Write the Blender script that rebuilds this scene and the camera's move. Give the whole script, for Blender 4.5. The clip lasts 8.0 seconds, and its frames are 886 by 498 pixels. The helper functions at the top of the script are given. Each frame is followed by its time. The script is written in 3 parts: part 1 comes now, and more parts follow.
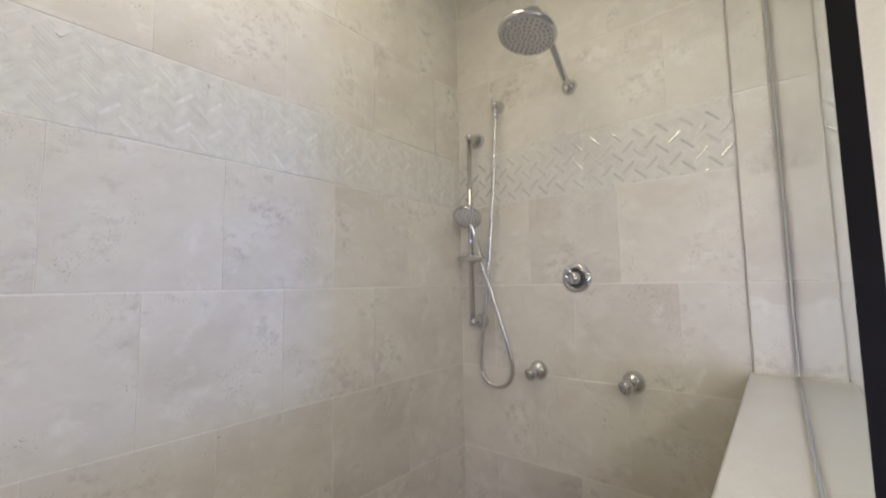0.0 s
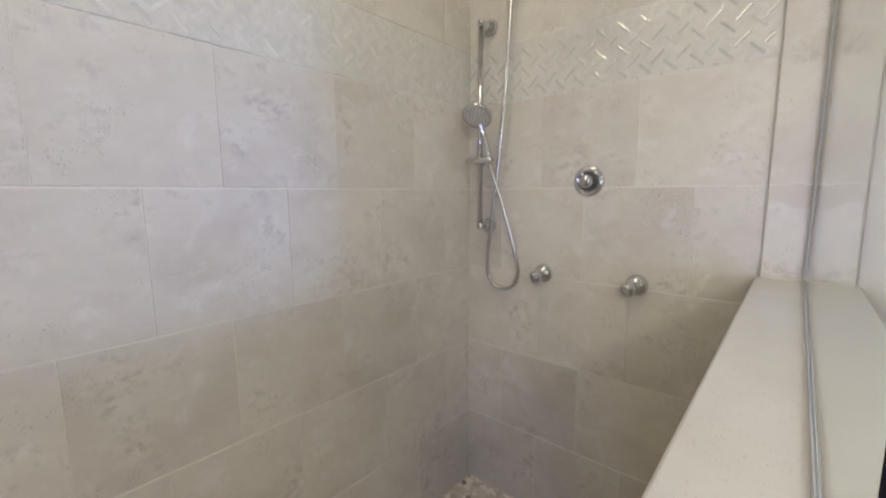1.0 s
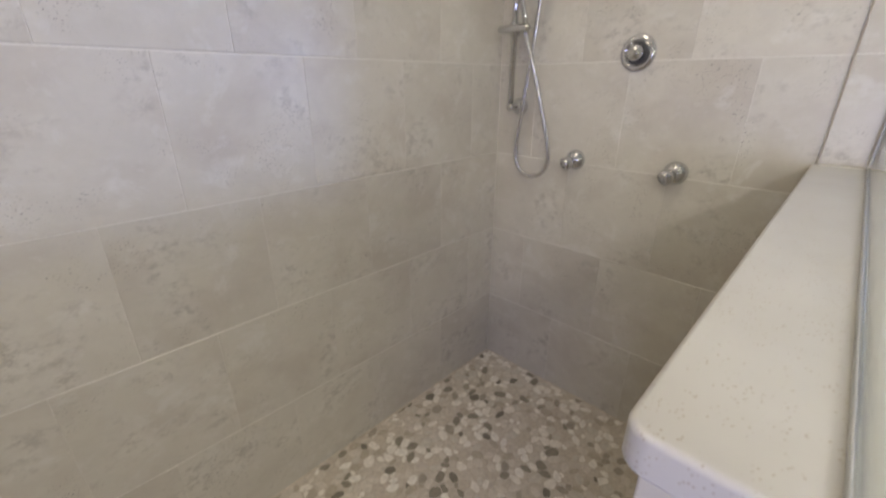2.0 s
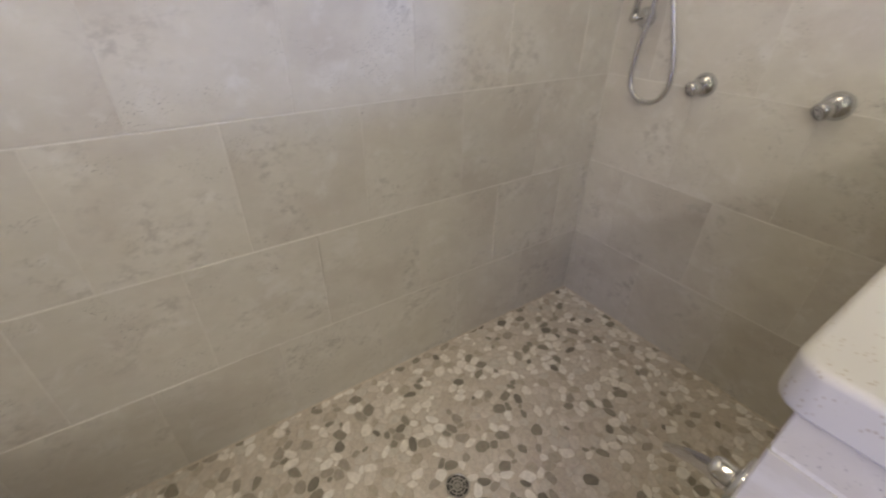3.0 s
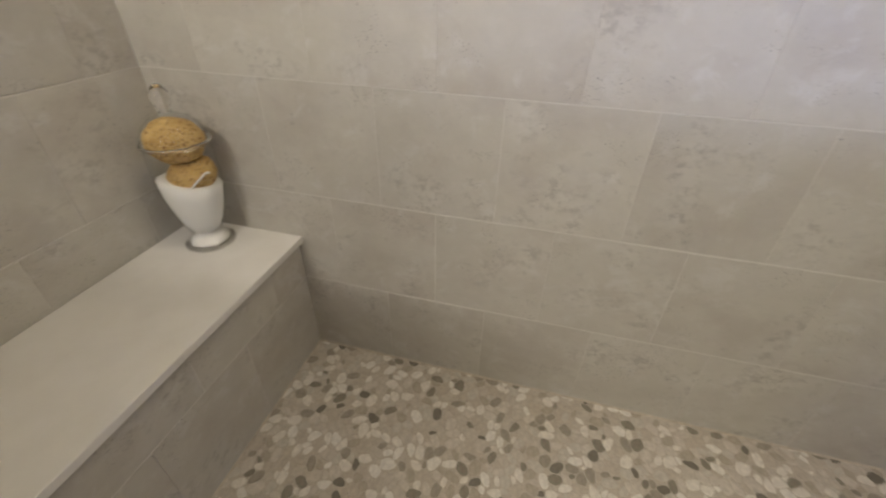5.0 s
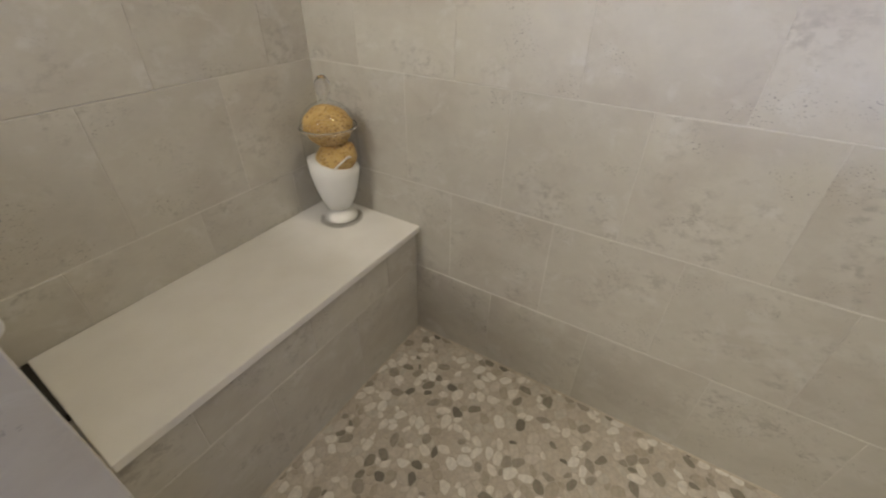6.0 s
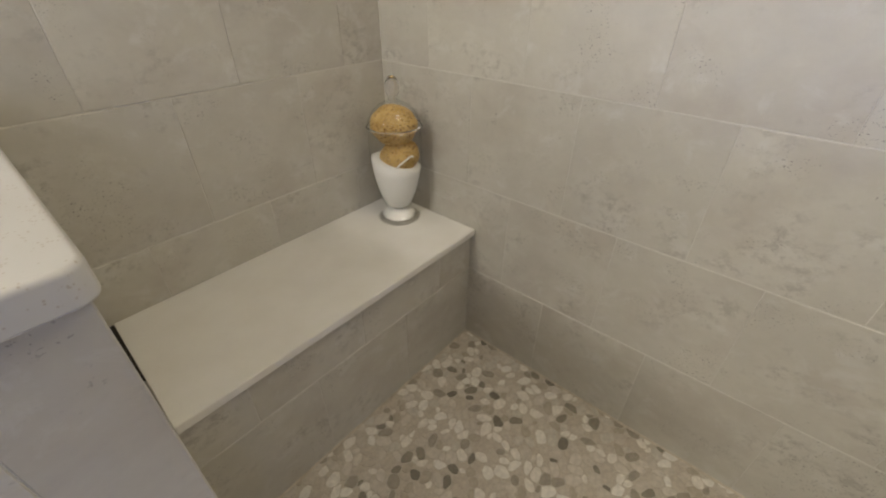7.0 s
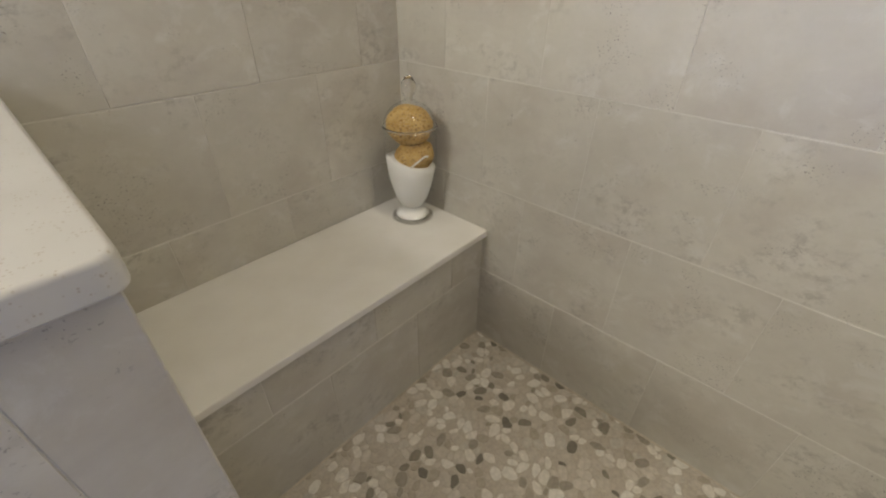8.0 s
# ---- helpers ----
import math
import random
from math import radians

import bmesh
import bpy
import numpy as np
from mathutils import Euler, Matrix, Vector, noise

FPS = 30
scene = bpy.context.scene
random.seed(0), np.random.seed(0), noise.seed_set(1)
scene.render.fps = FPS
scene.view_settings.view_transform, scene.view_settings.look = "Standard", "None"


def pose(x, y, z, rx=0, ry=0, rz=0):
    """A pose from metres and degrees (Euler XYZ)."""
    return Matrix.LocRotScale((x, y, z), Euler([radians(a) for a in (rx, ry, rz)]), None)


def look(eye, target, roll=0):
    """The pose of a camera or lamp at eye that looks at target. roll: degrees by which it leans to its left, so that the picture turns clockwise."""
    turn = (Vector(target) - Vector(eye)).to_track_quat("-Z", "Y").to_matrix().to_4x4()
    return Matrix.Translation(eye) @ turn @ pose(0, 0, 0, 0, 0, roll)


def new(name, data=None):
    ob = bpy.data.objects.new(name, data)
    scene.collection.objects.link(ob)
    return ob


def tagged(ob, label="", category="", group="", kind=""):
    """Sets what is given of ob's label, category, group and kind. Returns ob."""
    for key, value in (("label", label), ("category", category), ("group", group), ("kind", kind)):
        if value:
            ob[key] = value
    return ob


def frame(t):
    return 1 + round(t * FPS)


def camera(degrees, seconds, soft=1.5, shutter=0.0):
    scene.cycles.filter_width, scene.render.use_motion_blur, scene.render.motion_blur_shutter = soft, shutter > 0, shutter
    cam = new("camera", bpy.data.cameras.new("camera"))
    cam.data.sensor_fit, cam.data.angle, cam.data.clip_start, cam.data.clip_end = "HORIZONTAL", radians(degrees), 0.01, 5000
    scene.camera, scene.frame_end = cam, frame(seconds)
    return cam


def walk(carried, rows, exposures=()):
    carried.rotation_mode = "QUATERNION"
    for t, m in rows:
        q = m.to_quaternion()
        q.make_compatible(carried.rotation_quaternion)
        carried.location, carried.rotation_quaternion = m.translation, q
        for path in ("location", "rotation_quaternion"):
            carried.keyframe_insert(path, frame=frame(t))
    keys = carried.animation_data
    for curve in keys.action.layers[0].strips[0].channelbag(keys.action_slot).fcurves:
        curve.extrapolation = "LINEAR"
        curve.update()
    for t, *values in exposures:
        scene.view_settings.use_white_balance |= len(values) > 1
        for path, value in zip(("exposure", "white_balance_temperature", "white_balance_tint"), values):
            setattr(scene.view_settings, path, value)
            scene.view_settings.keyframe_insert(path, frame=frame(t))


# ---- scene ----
cam = camera(94.7, 8.0, soft=2.1, shutter=0.4)
PATH = [
    (0.0, (0.985, -1.316, 1.221), (-0.279, 0.224, 1.394), -0.92),
    (0.5, (0.984, -1.301, 1.205), (-0.307, 0.226, 1.188), -0.95),
    (1.0, (0.978, -1.292, 1.199), (-0.320, 0.206, 0.931), -0.39),
    (1.5, (0.966, -1.291, 1.176), (-0.325, 0.150, 0.669), -0.07),
    (2.0, (0.961, -1.283, 1.163), (-0.329, 0.042, 0.401), 0.05),
    (2.2, (0.957, -1.286, 1.146), (-0.340, -0.010, 0.314), -0.11),
    (3.3, (0.927, -1.320, 1.131), (-0.547, -0.544, 0.024), 0.69),
    (3.5, (0.926, -1.330, 1.130), (-0.609, -0.692, 0.017), 0.68),
    (4.0, (0.918, -1.359, 1.124), (-0.725, -1.080, 0.018), 0.84),
    (4.5, (0.902, -1.400, 1.132), (-0.750, -1.493, 0.008), 1.43),
    (5.0, (0.891, -1.426, 1.140), (-0.697, -1.836, -0.004), 1.22),
    (6.5, (0.912, -1.461, 1.144), (-0.404, -2.448, 0.007), 0.68),
    (7.0, (0.909, -1.462, 1.138), (-0.352, -2.526, 0.007), 0.47),
    (7.5, (0.912, -1.470, 1.140), (-0.327, -2.555, 0.007), 0.50),
    (8.0, (0.916, -1.463, 1.139), (-0.311, -2.567, 0.010), 0.68),
]
EXPOSURES = [(0.0, -0.14, 5650, 13), (2.2, -0.18, 5690, 15), (3.6, -0.16, 5900, 15), (8.0, -0.09, 5830, 11)]
walk(cam, [(t, look(eye, target, roll)) for t, eye, target, roll in PATH], EXPOSURES)

# ---- light ----
SOUTH = -2.478                                 # face of the wall behind the bench; west and end walls lie at 0
CEIL = 2.45
ROOM_X, ROOM_Y = 5.4, 3.4                      # far walls of the bathroom

world = bpy.data.worlds.new("sky")
scene.world = world
world.use_nodes = True
wn = world.node_tree.nodes
sky = wn.new("ShaderNodeTexSky")
sky.sky_type = "NISHITA"
sky.sun_disc = False
sky.sun_elevation = radians(35)
sky.sun_rotation = radians(200)
world.node_tree.links.new(sky.outputs[0], wn["Background"].inputs[0])
wn["Background"].inputs[1].default_value = 0.1


def area_lamp(name, m, power, size_x, size_y, color, shape="RECTANGLE", spread=180):
    lamp = bpy.data.lights.new(name, "AREA")
    lamp.shape, lamp.size, lamp.size_y = shape, size_x, size_y
    lamp.energy, lamp.color, lamp.spread = power, color, radians(spread)
    ob = new(name, lamp)
    ob.matrix_world = m
    return ob


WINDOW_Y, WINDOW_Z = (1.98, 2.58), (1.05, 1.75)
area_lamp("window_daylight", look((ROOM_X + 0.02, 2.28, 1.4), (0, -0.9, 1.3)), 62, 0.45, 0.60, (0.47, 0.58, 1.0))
# added cool fill for the half wall's end; no window is known here
area_lamp("cool_north_fill", look((2.35, ROOM_Y + 0.02, 1.5), (1.0, -1.8, 0.8)), 9, 0.60, 0.95, (0.18, 0.42, 1.0))
# cool fill added outside the south wall to tint the lower end wall
area_lamp("cool_south_fill", look((1.80, -3.30, 1.00), (0.5, 0.0, 0.6)), 40.0, 1.30, 0.50, (0.52, 0.54, 1.0))
# broad warm fill added from the east; the opening before it is made up
area_lamp("warm_east_fill", look((3.21, -2.06, 1.30), (0.0, -0.9, 1.0)), 11.5, 0.72, 0.85, (1.0, 0.87, 0.60))
# unseen warm fill, hung free of any fixture, for west wall and cap
area_lamp("warm_side_fill", look((2.15, -2.30, 2.02), (0.0, -1.55, 0.9)), 21, 0.60, 0.14, (1.0, 0.89, 0.70))
# unseen overhead discs without fixtures, added as warm ambient fill
for eye, target, power, wide in (((0.42, -0.85, CEIL - 0.03), (0.25, -0.70, 0.5), 4.0, 0.45), ((0.30, -1.40, CEIL - 0.03), (0.15, -1.45, 0.3), 5.2, 0.30)):
    area_lamp("overhead_fill", look(eye, target), power, wide, wide, (1.0, 0.83, 0.52), "DISK")



# ---- materials ----
def material(name):
    m = bpy.data.materials.new(name)
    m.use_nodes = True
    return m, m.node_tree.nodes, m.node_tree.links, m.node_tree.nodes["Principled BSDF"]


def plain(name, color, rough=0.5, metal=0.0, bump=0.0, scale=60.0, vary=0.08):
    m, n, l, b = material(name)
    b.inputs["Roughness"].default_value, b.inputs["Metallic"].default_value = rough, metal
    co = n.new("ShaderNodeTexCoord")
    no = n.new("ShaderNodeTexNoise")
    no.inputs["Scale"].default_value, no.inputs["Detail"].default_value = scale, 4
    l.new(co.outputs["Object"], no.inputs["Vector"])
    ramp = n.new("ShaderNodeValToRGB")
    ramp.color_ramp.elements[0].position, ramp.color_ramp.elements[1].position = 0.3, 0.7
    ramp.color_ramp.elements[0].color = (*[c * (1 - vary) for c in color], 1)
    ramp.color_ramp.elements[1].color = (*[min(1, c * (1 + vary)) for c in color], 1)
    l.new(no.outputs["Fac"], ramp.inputs[0])
    l.new(ramp.outputs[0], b.inputs["Base Color"])
    if bump:
        bp = n.new("ShaderNodeBump")
        bp.inputs["Strength"].default_value, bp.inputs["Distance"].default_value = bump, 0.001
        l.new(no.outputs["Fac"], bp.inputs["Height"])
        l.new(bp.outputs[0], b.inputs["Normal"])
    return m


def mix_color(n, l, fac, a, b, blend="MIX"):
    """A mix of two colours; each of fac, a, b is a socket or a value."""
    mx = n.new("ShaderNodeMix")
    mx.data_type, mx.blend_type = "RGBA", blend
    for sock, v in ((mx.inputs[0], fac), (mx.inputs[6], a), (mx.inputs[7], b)):
        if isinstance(v, (int, float)):
            sock.default_value = v
        elif isinstance(v, tuple):
            sock.default_value = (*v, 1)
        else:
            l.new(v, sock)
    return mx.outputs[2]


def ramp_of(n, l, value, stops):
    r = n.new("ShaderNodeValToRGB")
    el = r.color_ramp.elements
    while len(el) < len(stops):
        el.new(0.5)
    for e, (p, c) in zip(el, stops):
        e.position = p
        e.color = (*c, 1) if isinstance(c, tuple) else (c, c, c, 1)
    l.new(value, r.inputs[0])
    return r.outputs[0]


def noise_of(n, l, vec, scale, detail=4, rough=0.55, distort=0.0):
    t = n.new("ShaderNodeTexNoise")
    for k, v in (("Scale", scale), ("Detail", detail), ("Roughness", rough), ("Distortion", distort)):
        t.inputs[k].default_value = v
    l.new(vec, t.inputs["Vector"])
    return t.outputs["Fac"]


def stone_tile(name):
    """Cloudy warm-grey porcelain in travertine style, with clusters of small pits."""
    m, n, l, b = material(name)
    co, oi = n.new("ShaderNodeTexCoord"), n.new("ShaderNodeObjectInfo")
    wn_ = n.new("ShaderNodeTexWhiteNoise")
    wn_.noise_dimensions = "1D"
    l.new(oi.outputs["Random"], wn_.inputs["W"])
    shift = n.new("ShaderNodeVectorMath")
    shift.operation = "MULTIPLY_ADD"
    l.new(wn_.outputs["Color"], shift.inputs[0])
    shift.inputs[1].default_value = (60, 60, 60)
    drawn = n.new("ShaderNodeVectorMath")
    drawn.operation = "MULTIPLY"
    drawn.inputs[1].default_value = (0.92, 1.10, 1.0)
    l.new(co.outputs["Object"], drawn.inputs[0])
    l.new(drawn.outputs[0], shift.inputs[2])
    v = shift.outputs[0]
    cloud = noise_of(n, l, v, 6.5, 8, 0.66, 0.15)
    fine = noise_of(n, l, v, 34, 5, 0.6)
    patch = noise_of(n, l, v, 4.2, 5, 0.6, 0.2)
    col = ramp_of(n, l, cloud, [(0.30, (0.525, 0.499, 0.437)), (0.5, (0.56, 0.534, 0.471)), (0.68, (0.60, 0.576, 0.516))])
    col = mix_color(n, l, ramp_of(n, l, patch, [(0.49, 0.0), (0.66, 0.68)]), col, (0.47, 0.432, 0.375))
    mottle = noise_of(n, l, v, 22, 9, 0.72, 0.3)
    col = mix_color(n, l, 1.0, col, ramp_of(n, l, mottle, [(0.32, 0.965), (0.5, 1.0), (0.68, 1.02)]), "MULTIPLY")
    veil = noise_of(n, l, v, 11, 8, 0.7, 0.5)
    col = mix_color(n, l, ramp_of(n, l, veil, [(0.55, 0.0), (0.67, 0.62)]), col, (0.64, 0.625, 0.585))
    blotch = n.new("ShaderNodeMath")
    blotch.operation = "MULTIPLY"
    l.new(ramp_of(n, l, noise_of(n, l, v, 38, 8, 0.75), [(0.48, 0.0), (0.60, 0.64)]), blotch.inputs[0])
    l.new(ramp_of(n, l, noise_of(n, l, v, 6.5, 4, 0.6), [(0.52, 0.0), (0.64, 1.0)]), blotch.inputs[1])
    col = mix_color(n, l, blotch.outputs[0], col, (0.355, 0.33, 0.29))
    pits = n.new("ShaderNodeMath")
    pits.operation = "MULTIPLY"
    l.new(ramp_of(n, l, noise_of(n, l, v, 270, 2, 0.5), [(0.635, 0.0), (0.68, 1.0)]), pits.inputs[0])
    l.new(ramp_of(n, l, noise_of(n, l, v, 9.5, 4), [(0.54, 0.0), (0.62, 1.0)]), pits.inputs[1])
    col = mix_color(n, l, pits.outputs[0], col, (0.22, 0.20, 0.178))
    tone = n.new("ShaderNodeMapRange")
    tone.inputs["To Min"].default_value, tone.inputs["To Max"].default_value = 0.95, 1.035
    l.new(wn_.outputs["Value"], tone.inputs["Value"])
    grey = n.new("ShaderNodeCombineColor")
    for i in range(3):
        l.new(tone.outputs[0], grey.inputs[i])
    col = mix_color(n, l, 1.0, col, grey.outputs[0], "MULTIPLY")
    l.new(col, b.inputs["Base Color"])
    l.new(ramp_of(n, l, cloud, [(0.3, 0.50), (0.7, 0.36)]), b.inputs["Roughness"])
    h = n.new("ShaderNodeMath")
    h.operation = "MULTIPLY_ADD"
    l.new(pits.outputs[0], h.inputs[0])
    h.inputs[1].default_value = -1.2
    l.new(fine, h.inputs[2])
    bp = n.new("ShaderNodeBump")
    bp.inputs["Strength"].default_value, bp.inputs["Distance"].default_value = 0.25, 0.0012
    l.new(h.outputs[0], bp.inputs["Height"])
    l.new(bp.outputs[0], b.inputs["Normal"])
    return m


def pebble_stone(name, joined):
    m, n, l, b = material(name)
    co = n.new("ShaderNodeTexCoord")
    if joined:
        rnd = n.new("ShaderNodeNewGeometry").outputs["Random Per Island"]
    else:
        rnd = n.new("ShaderNodeObjectInfo").outputs["Random"]
    r = n.new("ShaderNodeValToRGB")
    r.color_ramp.interpolation = "CONSTANT"
    stops = [(0.0, (0.58, 0.53, 0.46)), (0.16, (0.78, 0.74, 0.67)), (0.30, (0.64, 0.59, 0.52)), (0.44, (0.54, 0.485, 0.41)),
             (0.56, (0.80, 0.77, 0.71)), (0.66, (0.59, 0.555, 0.49)), (0.76, (0.46, 0.405, 0.33)), (0.84, (0.36, 0.32, 0.26)),
             (0.91, (0.27, 0.245, 0.195)), (0.965, (0.20, 0.18, 0.145))]
    el = r.color_ramp.elements
    while len(el) < len(stops):
        el.new(0.5)
    for e, (p, c) in zip(el, stops):
        e.position, e.color = p, (*c, 1)
    l.new(rnd, r.inputs[0])
    grain = noise_of(n, l, co.outputs["Object"], 70, 5, 0.6)
    col = mix_color(n, l, 1.0, r.outputs[0], ramp_of(n, l, grain, [(0.3, 0.78), (0.7, 1.07)]), "MULTIPLY")
    l.new(col, b.inputs["Base Color"])
    b.inputs["Roughness"].default_value = 0.48
    bp = n.new("ShaderNodeBump")
    bp.inputs["Strength"].default_value, bp.inputs["Distance"].default_value = 0.3, 0.001
    l.new(grain, bp.inputs["Height"])
    l.new(bp.outputs[0], b.inputs["Normal"])
    return m


def quartz(name, k=1.0, specks=0.8):
    m, n, l, b = material(name)
    co = n.new("ShaderNodeTexCoord")
    v = co.outputs["Object"]
    soft_ = noise_of(n, l, v, 9, 3)
    col = ramp_of(n, l, soft_, [(0.3, (0.64 * k, 0.622 * k, 0.588 * k)), (0.7, (0.69 * k, 0.675 * k, 0.645 * k))])
    vo = n.new("ShaderNodeTexVoronoi")
    vo.inputs["Scale"].default_value = 260
    l.new(v, vo.inputs["Vector"])
    speck = n.new("ShaderNodeMath")
    speck.operation = "MULTIPLY"
    l.new(ramp_of(n, l, vo.outputs["Distance"], [(0.15, 1.0), (0.30, 0.0)]), speck.inputs[0])
    l.new(ramp_of(n, l, noise_of(n, l, v, 55, 2), [(0.48, 0.0), (0.56, specks)]), speck.inputs[1])
    col = mix_color(n, l, speck.outputs[0], col, (0.40, 0.35, 0.29))
    l.new(col, b.inputs["Base Color"])
    b.inputs["Roughness"].default_value = 0.34
    return m


def strip_stone(name, joined, rough=0.10, coat=1.0):
    m, n, l, b = material(name)
    co = n.new("ShaderNodeTexCoord")
    rnd = n.new("ShaderNodeNewGeometry").outputs["Random Per Island"] if joined else n.new("ShaderNodeObjectInfo").outputs["Random"]
    if joined:
        col = ramp_of(n, l, rnd, [(0.0, (0.545, 0.535, 0.485)), (1.0, (0.575, 0.565, 0.515))])
        b.inputs["Roughness"].default_value = 0.32
    else:
        col = ramp_of(n, l, rnd, [(0.0, (0.52, 0.51, 0.47)), (1.0, (0.64, 0.63, 0.59))])
        b.inputs["Metallic"].default_value = 0.26 if coat else 0.25
        b.inputs["Roughness"].default_value = rough
        b.inputs["Coat Weight"].default_value = coat
        b.inputs["Coat Roughness"].default_value = 0.04
    grain = noise_of(n, l, co.outputs["Object"], 45, 4)
    col = mix_color(n, l, 1.0, col, ramp_of(n, l, grain, [(0.3, 0.9), (0.7, 1.08)]), "MULTIPLY")
    l.new(col, b.inputs["Base Color"])
    return m


def clear_glass(name, color=(1, 1, 1), rough=0.0, ior=1.5):
    m, n, l, b = material(name)
    b.inputs["Base Color"].default_value = (*color, 1)
    b.inputs["Transmission Weight"].default_value = 1
    b.inputs["Roughness"].default_value, b.inputs["IOR"].default_value = rough, ior
    return m


def thin_glass(name):
    """Clear thin glass: see-through, with mirror gloss that grows towards the rim."""
    m, n, l, b = material(name)
    n.remove(b)
    tr, gl, mx, fr = n.new("ShaderNodeBsdfTransparent"), n.new("ShaderNodeBsdfGlossy"), n.new("ShaderNodeMixShader"), n.new("ShaderNodeLayerWeight")
    tr.inputs[0].default_value = (0.97, 0.975, 0.97, 1)
    gl.inputs["Roughness"].default_value = 0.02
    fr.inputs["Blend"].default_value = 0.5
    sharp, gloss = n.new("ShaderNodeMath"), n.new("ShaderNodeMath")
    sharp.operation, gloss.operation = "POWER", "MULTIPLY_ADD"
    sharp.inputs[1].default_value = 3.5
    gloss.inputs[1].default_value, gloss.inputs[2].default_value = 0.45, 0.045
    l.new(fr.outputs["Facing"], sharp.inputs[0])
    l.new(sharp.outputs[0], gloss.inputs[0])
    l.new(gloss.outputs[0], mx.inputs[0])
    l.new(tr.outputs[0], mx.inputs[1])
    l.new(gl.outputs[0], mx.inputs[2])
    l.new(mx.outputs[0], n["Material Output"].inputs[0])
    return m


def sponge_stuff(name):
    m, n, l, b = material(name)
    co = n.new("ShaderNodeTexCoord")
    v = co.outputs["Object"]
    vo = n.new("ShaderNodeTexVoronoi")
    vo.inputs["Scale"].default_value = 130
    l.new(v, vo.inputs["Vector"])
    holes = ramp_of(n, l, vo.outputs["Distance"], [(0.26, 1.0), (0.38, 0.0)])
    mask = n.new("ShaderNodeMath")
    mask.operation = "MULTIPLY"
    l.new(holes, mask.inputs[0])
    l.new(ramp_of(n, l, noise_of(n, l, v, 60, 2), [(0.38, 0.0), (0.48, 1.0)]), mask.inputs[1])
    base = ramp_of(n, l, noise_of(n, l, v, 30, 5), [(0.3, (0.50, 0.32, 0.095)), (0.7, (0.66, 0.465, 0.185))])
    l.new(mix_color(n, l, mask.outputs[0], base, (0.20, 0.085, 0.015)), b.inputs["Base Color"])
    b.inputs["Roughness"].default_value = 0.9
    bp = n.new("ShaderNodeBump")
    bp.inputs["Strength"].default_value, bp.inputs["Distance"].default_value = 0.8, 0.003
    bp.invert = True
    l.new(mask.outputs[0], bp.inputs["Height"])
    l.new(bp.outputs[0], b.inputs["Normal"])
    return m


TILE = stone_tile("stone_look_tile")
GROUT = plain("pale_grout", (0.66, 0.638, 0.58), 0.85, bump=0.3, scale=300)
PEBBLE = pebble_stone("pebble_stone", False)
PEBBLES = pebble_stone("pebble_stone_field", True)
FLOOR_GROUT = plain("sand_grout", (0.52, 0.47, 0.40), 0.85, bump=0.4, scale=220, vary=0.14)
QUARTZ = quartz("speckled_quartz", 0.82)
PLAIN_QUARTZ = quartz("plain_quartz", 1.2, 0.12)
STRIP = strip_stone("glossy_strip", False)
SATIN_STRIP = strip_stone("satin_strip", False, 0.34, 0.0)
STRIPS = strip_stone("matte_strips", True)
CHROME = plain("chrome", (0.62, 0.62, 0.63), 0.04, 1.0, vary=0.02)
STEEL_HOSE = plain("braided_hose", (0.62, 0.62, 0.63), 0.22, 1.0, bump=0.4, scale=900)
FACE_GREY = plain("spray_face", (0.62, 0.61, 0.59), 0.35, 0.2)
# for jet holes, and for shade painted into the valve ring and drain
NEAR_BLACK = plain("near_black", (0.05, 0.05, 0.05), 0.6)
NOZZLE = plain("grey_nozzle", (0.20, 0.20, 0.19), 0.5)
DARK_GAP = plain("dark_gap", (0.03, 0.027, 0.022), 0.9)
DRAIN_METAL = plain("brushed_drain_metal", (0.45, 0.43, 0.40), 0.35, 1.0)
GLASS = clear_glass("clear_glass", (0.905, 0.975, 0.935))
JAR_GLASS = clear_glass("jar_glass")
THIN_GLASS = thin_glass("thin_jar_glass")
GLASS_EDGE = plain("polished_glass_edge", (0.012, 0.011, 0.010), 0.45)
GLASS_EDGE.node_tree.nodes["Principled BSDF"].inputs["Specular IOR Level"].default_value = 0.06
CHANNEL = plain("brushed_channel", (0.36, 0.36, 0.35), 0.35)
SAND = plain("white_sand", (0.86, 0.85, 0.83), 0.9, bump=0.5, scale=700)
SPONGE = sponge_stuff("yellow_sponge")
CORD = plain("white_cord", (0.85, 0.83, 0.78), 0.8)
PAINT = plain("cream_paint", (0.80, 0.76, 0.68), 0.6, bump=0.1, scale=90, vary=0.03)
CEIL_PAINT = plain("white_ceiling_paint", (0.78, 0.76, 0.72), 0.7, bump=0.1, scale=90, vary=0.03)
ROOM_FLOOR = plain("bathroom_floor_stone", (0.42, 0.38, 0.33), 0.5, scale=6, vary=0.2)
SILICONE = plain("caulk", (0.56, 0.50, 0.41), 0.6, vary=0.2, scale=40)


# ---- building helpers ----
def mesh_object(name, bm, mat, parent=None, label="", smooth=False):
    me = bpy.data.meshes.new(name)
    bm.normal_update()
    bm.to_mesh(me)
    bm.free()
    for mt in mat if isinstance(mat, (list, tuple)) else [mat]:
        me.materials.append(mt)
    if smooth:
        me.polygons.foreach_set("use_smooth", [True] * len(me.polygons))
    ob = new(name, me)
    if parent:
        ob.parent = parent
    if label:
        ob["label"] = label
    return ob


def part(name, bm, mat, parent, label="", smooth=False):
    return mesh_object(name, bm, mat, parent, label, smooth)


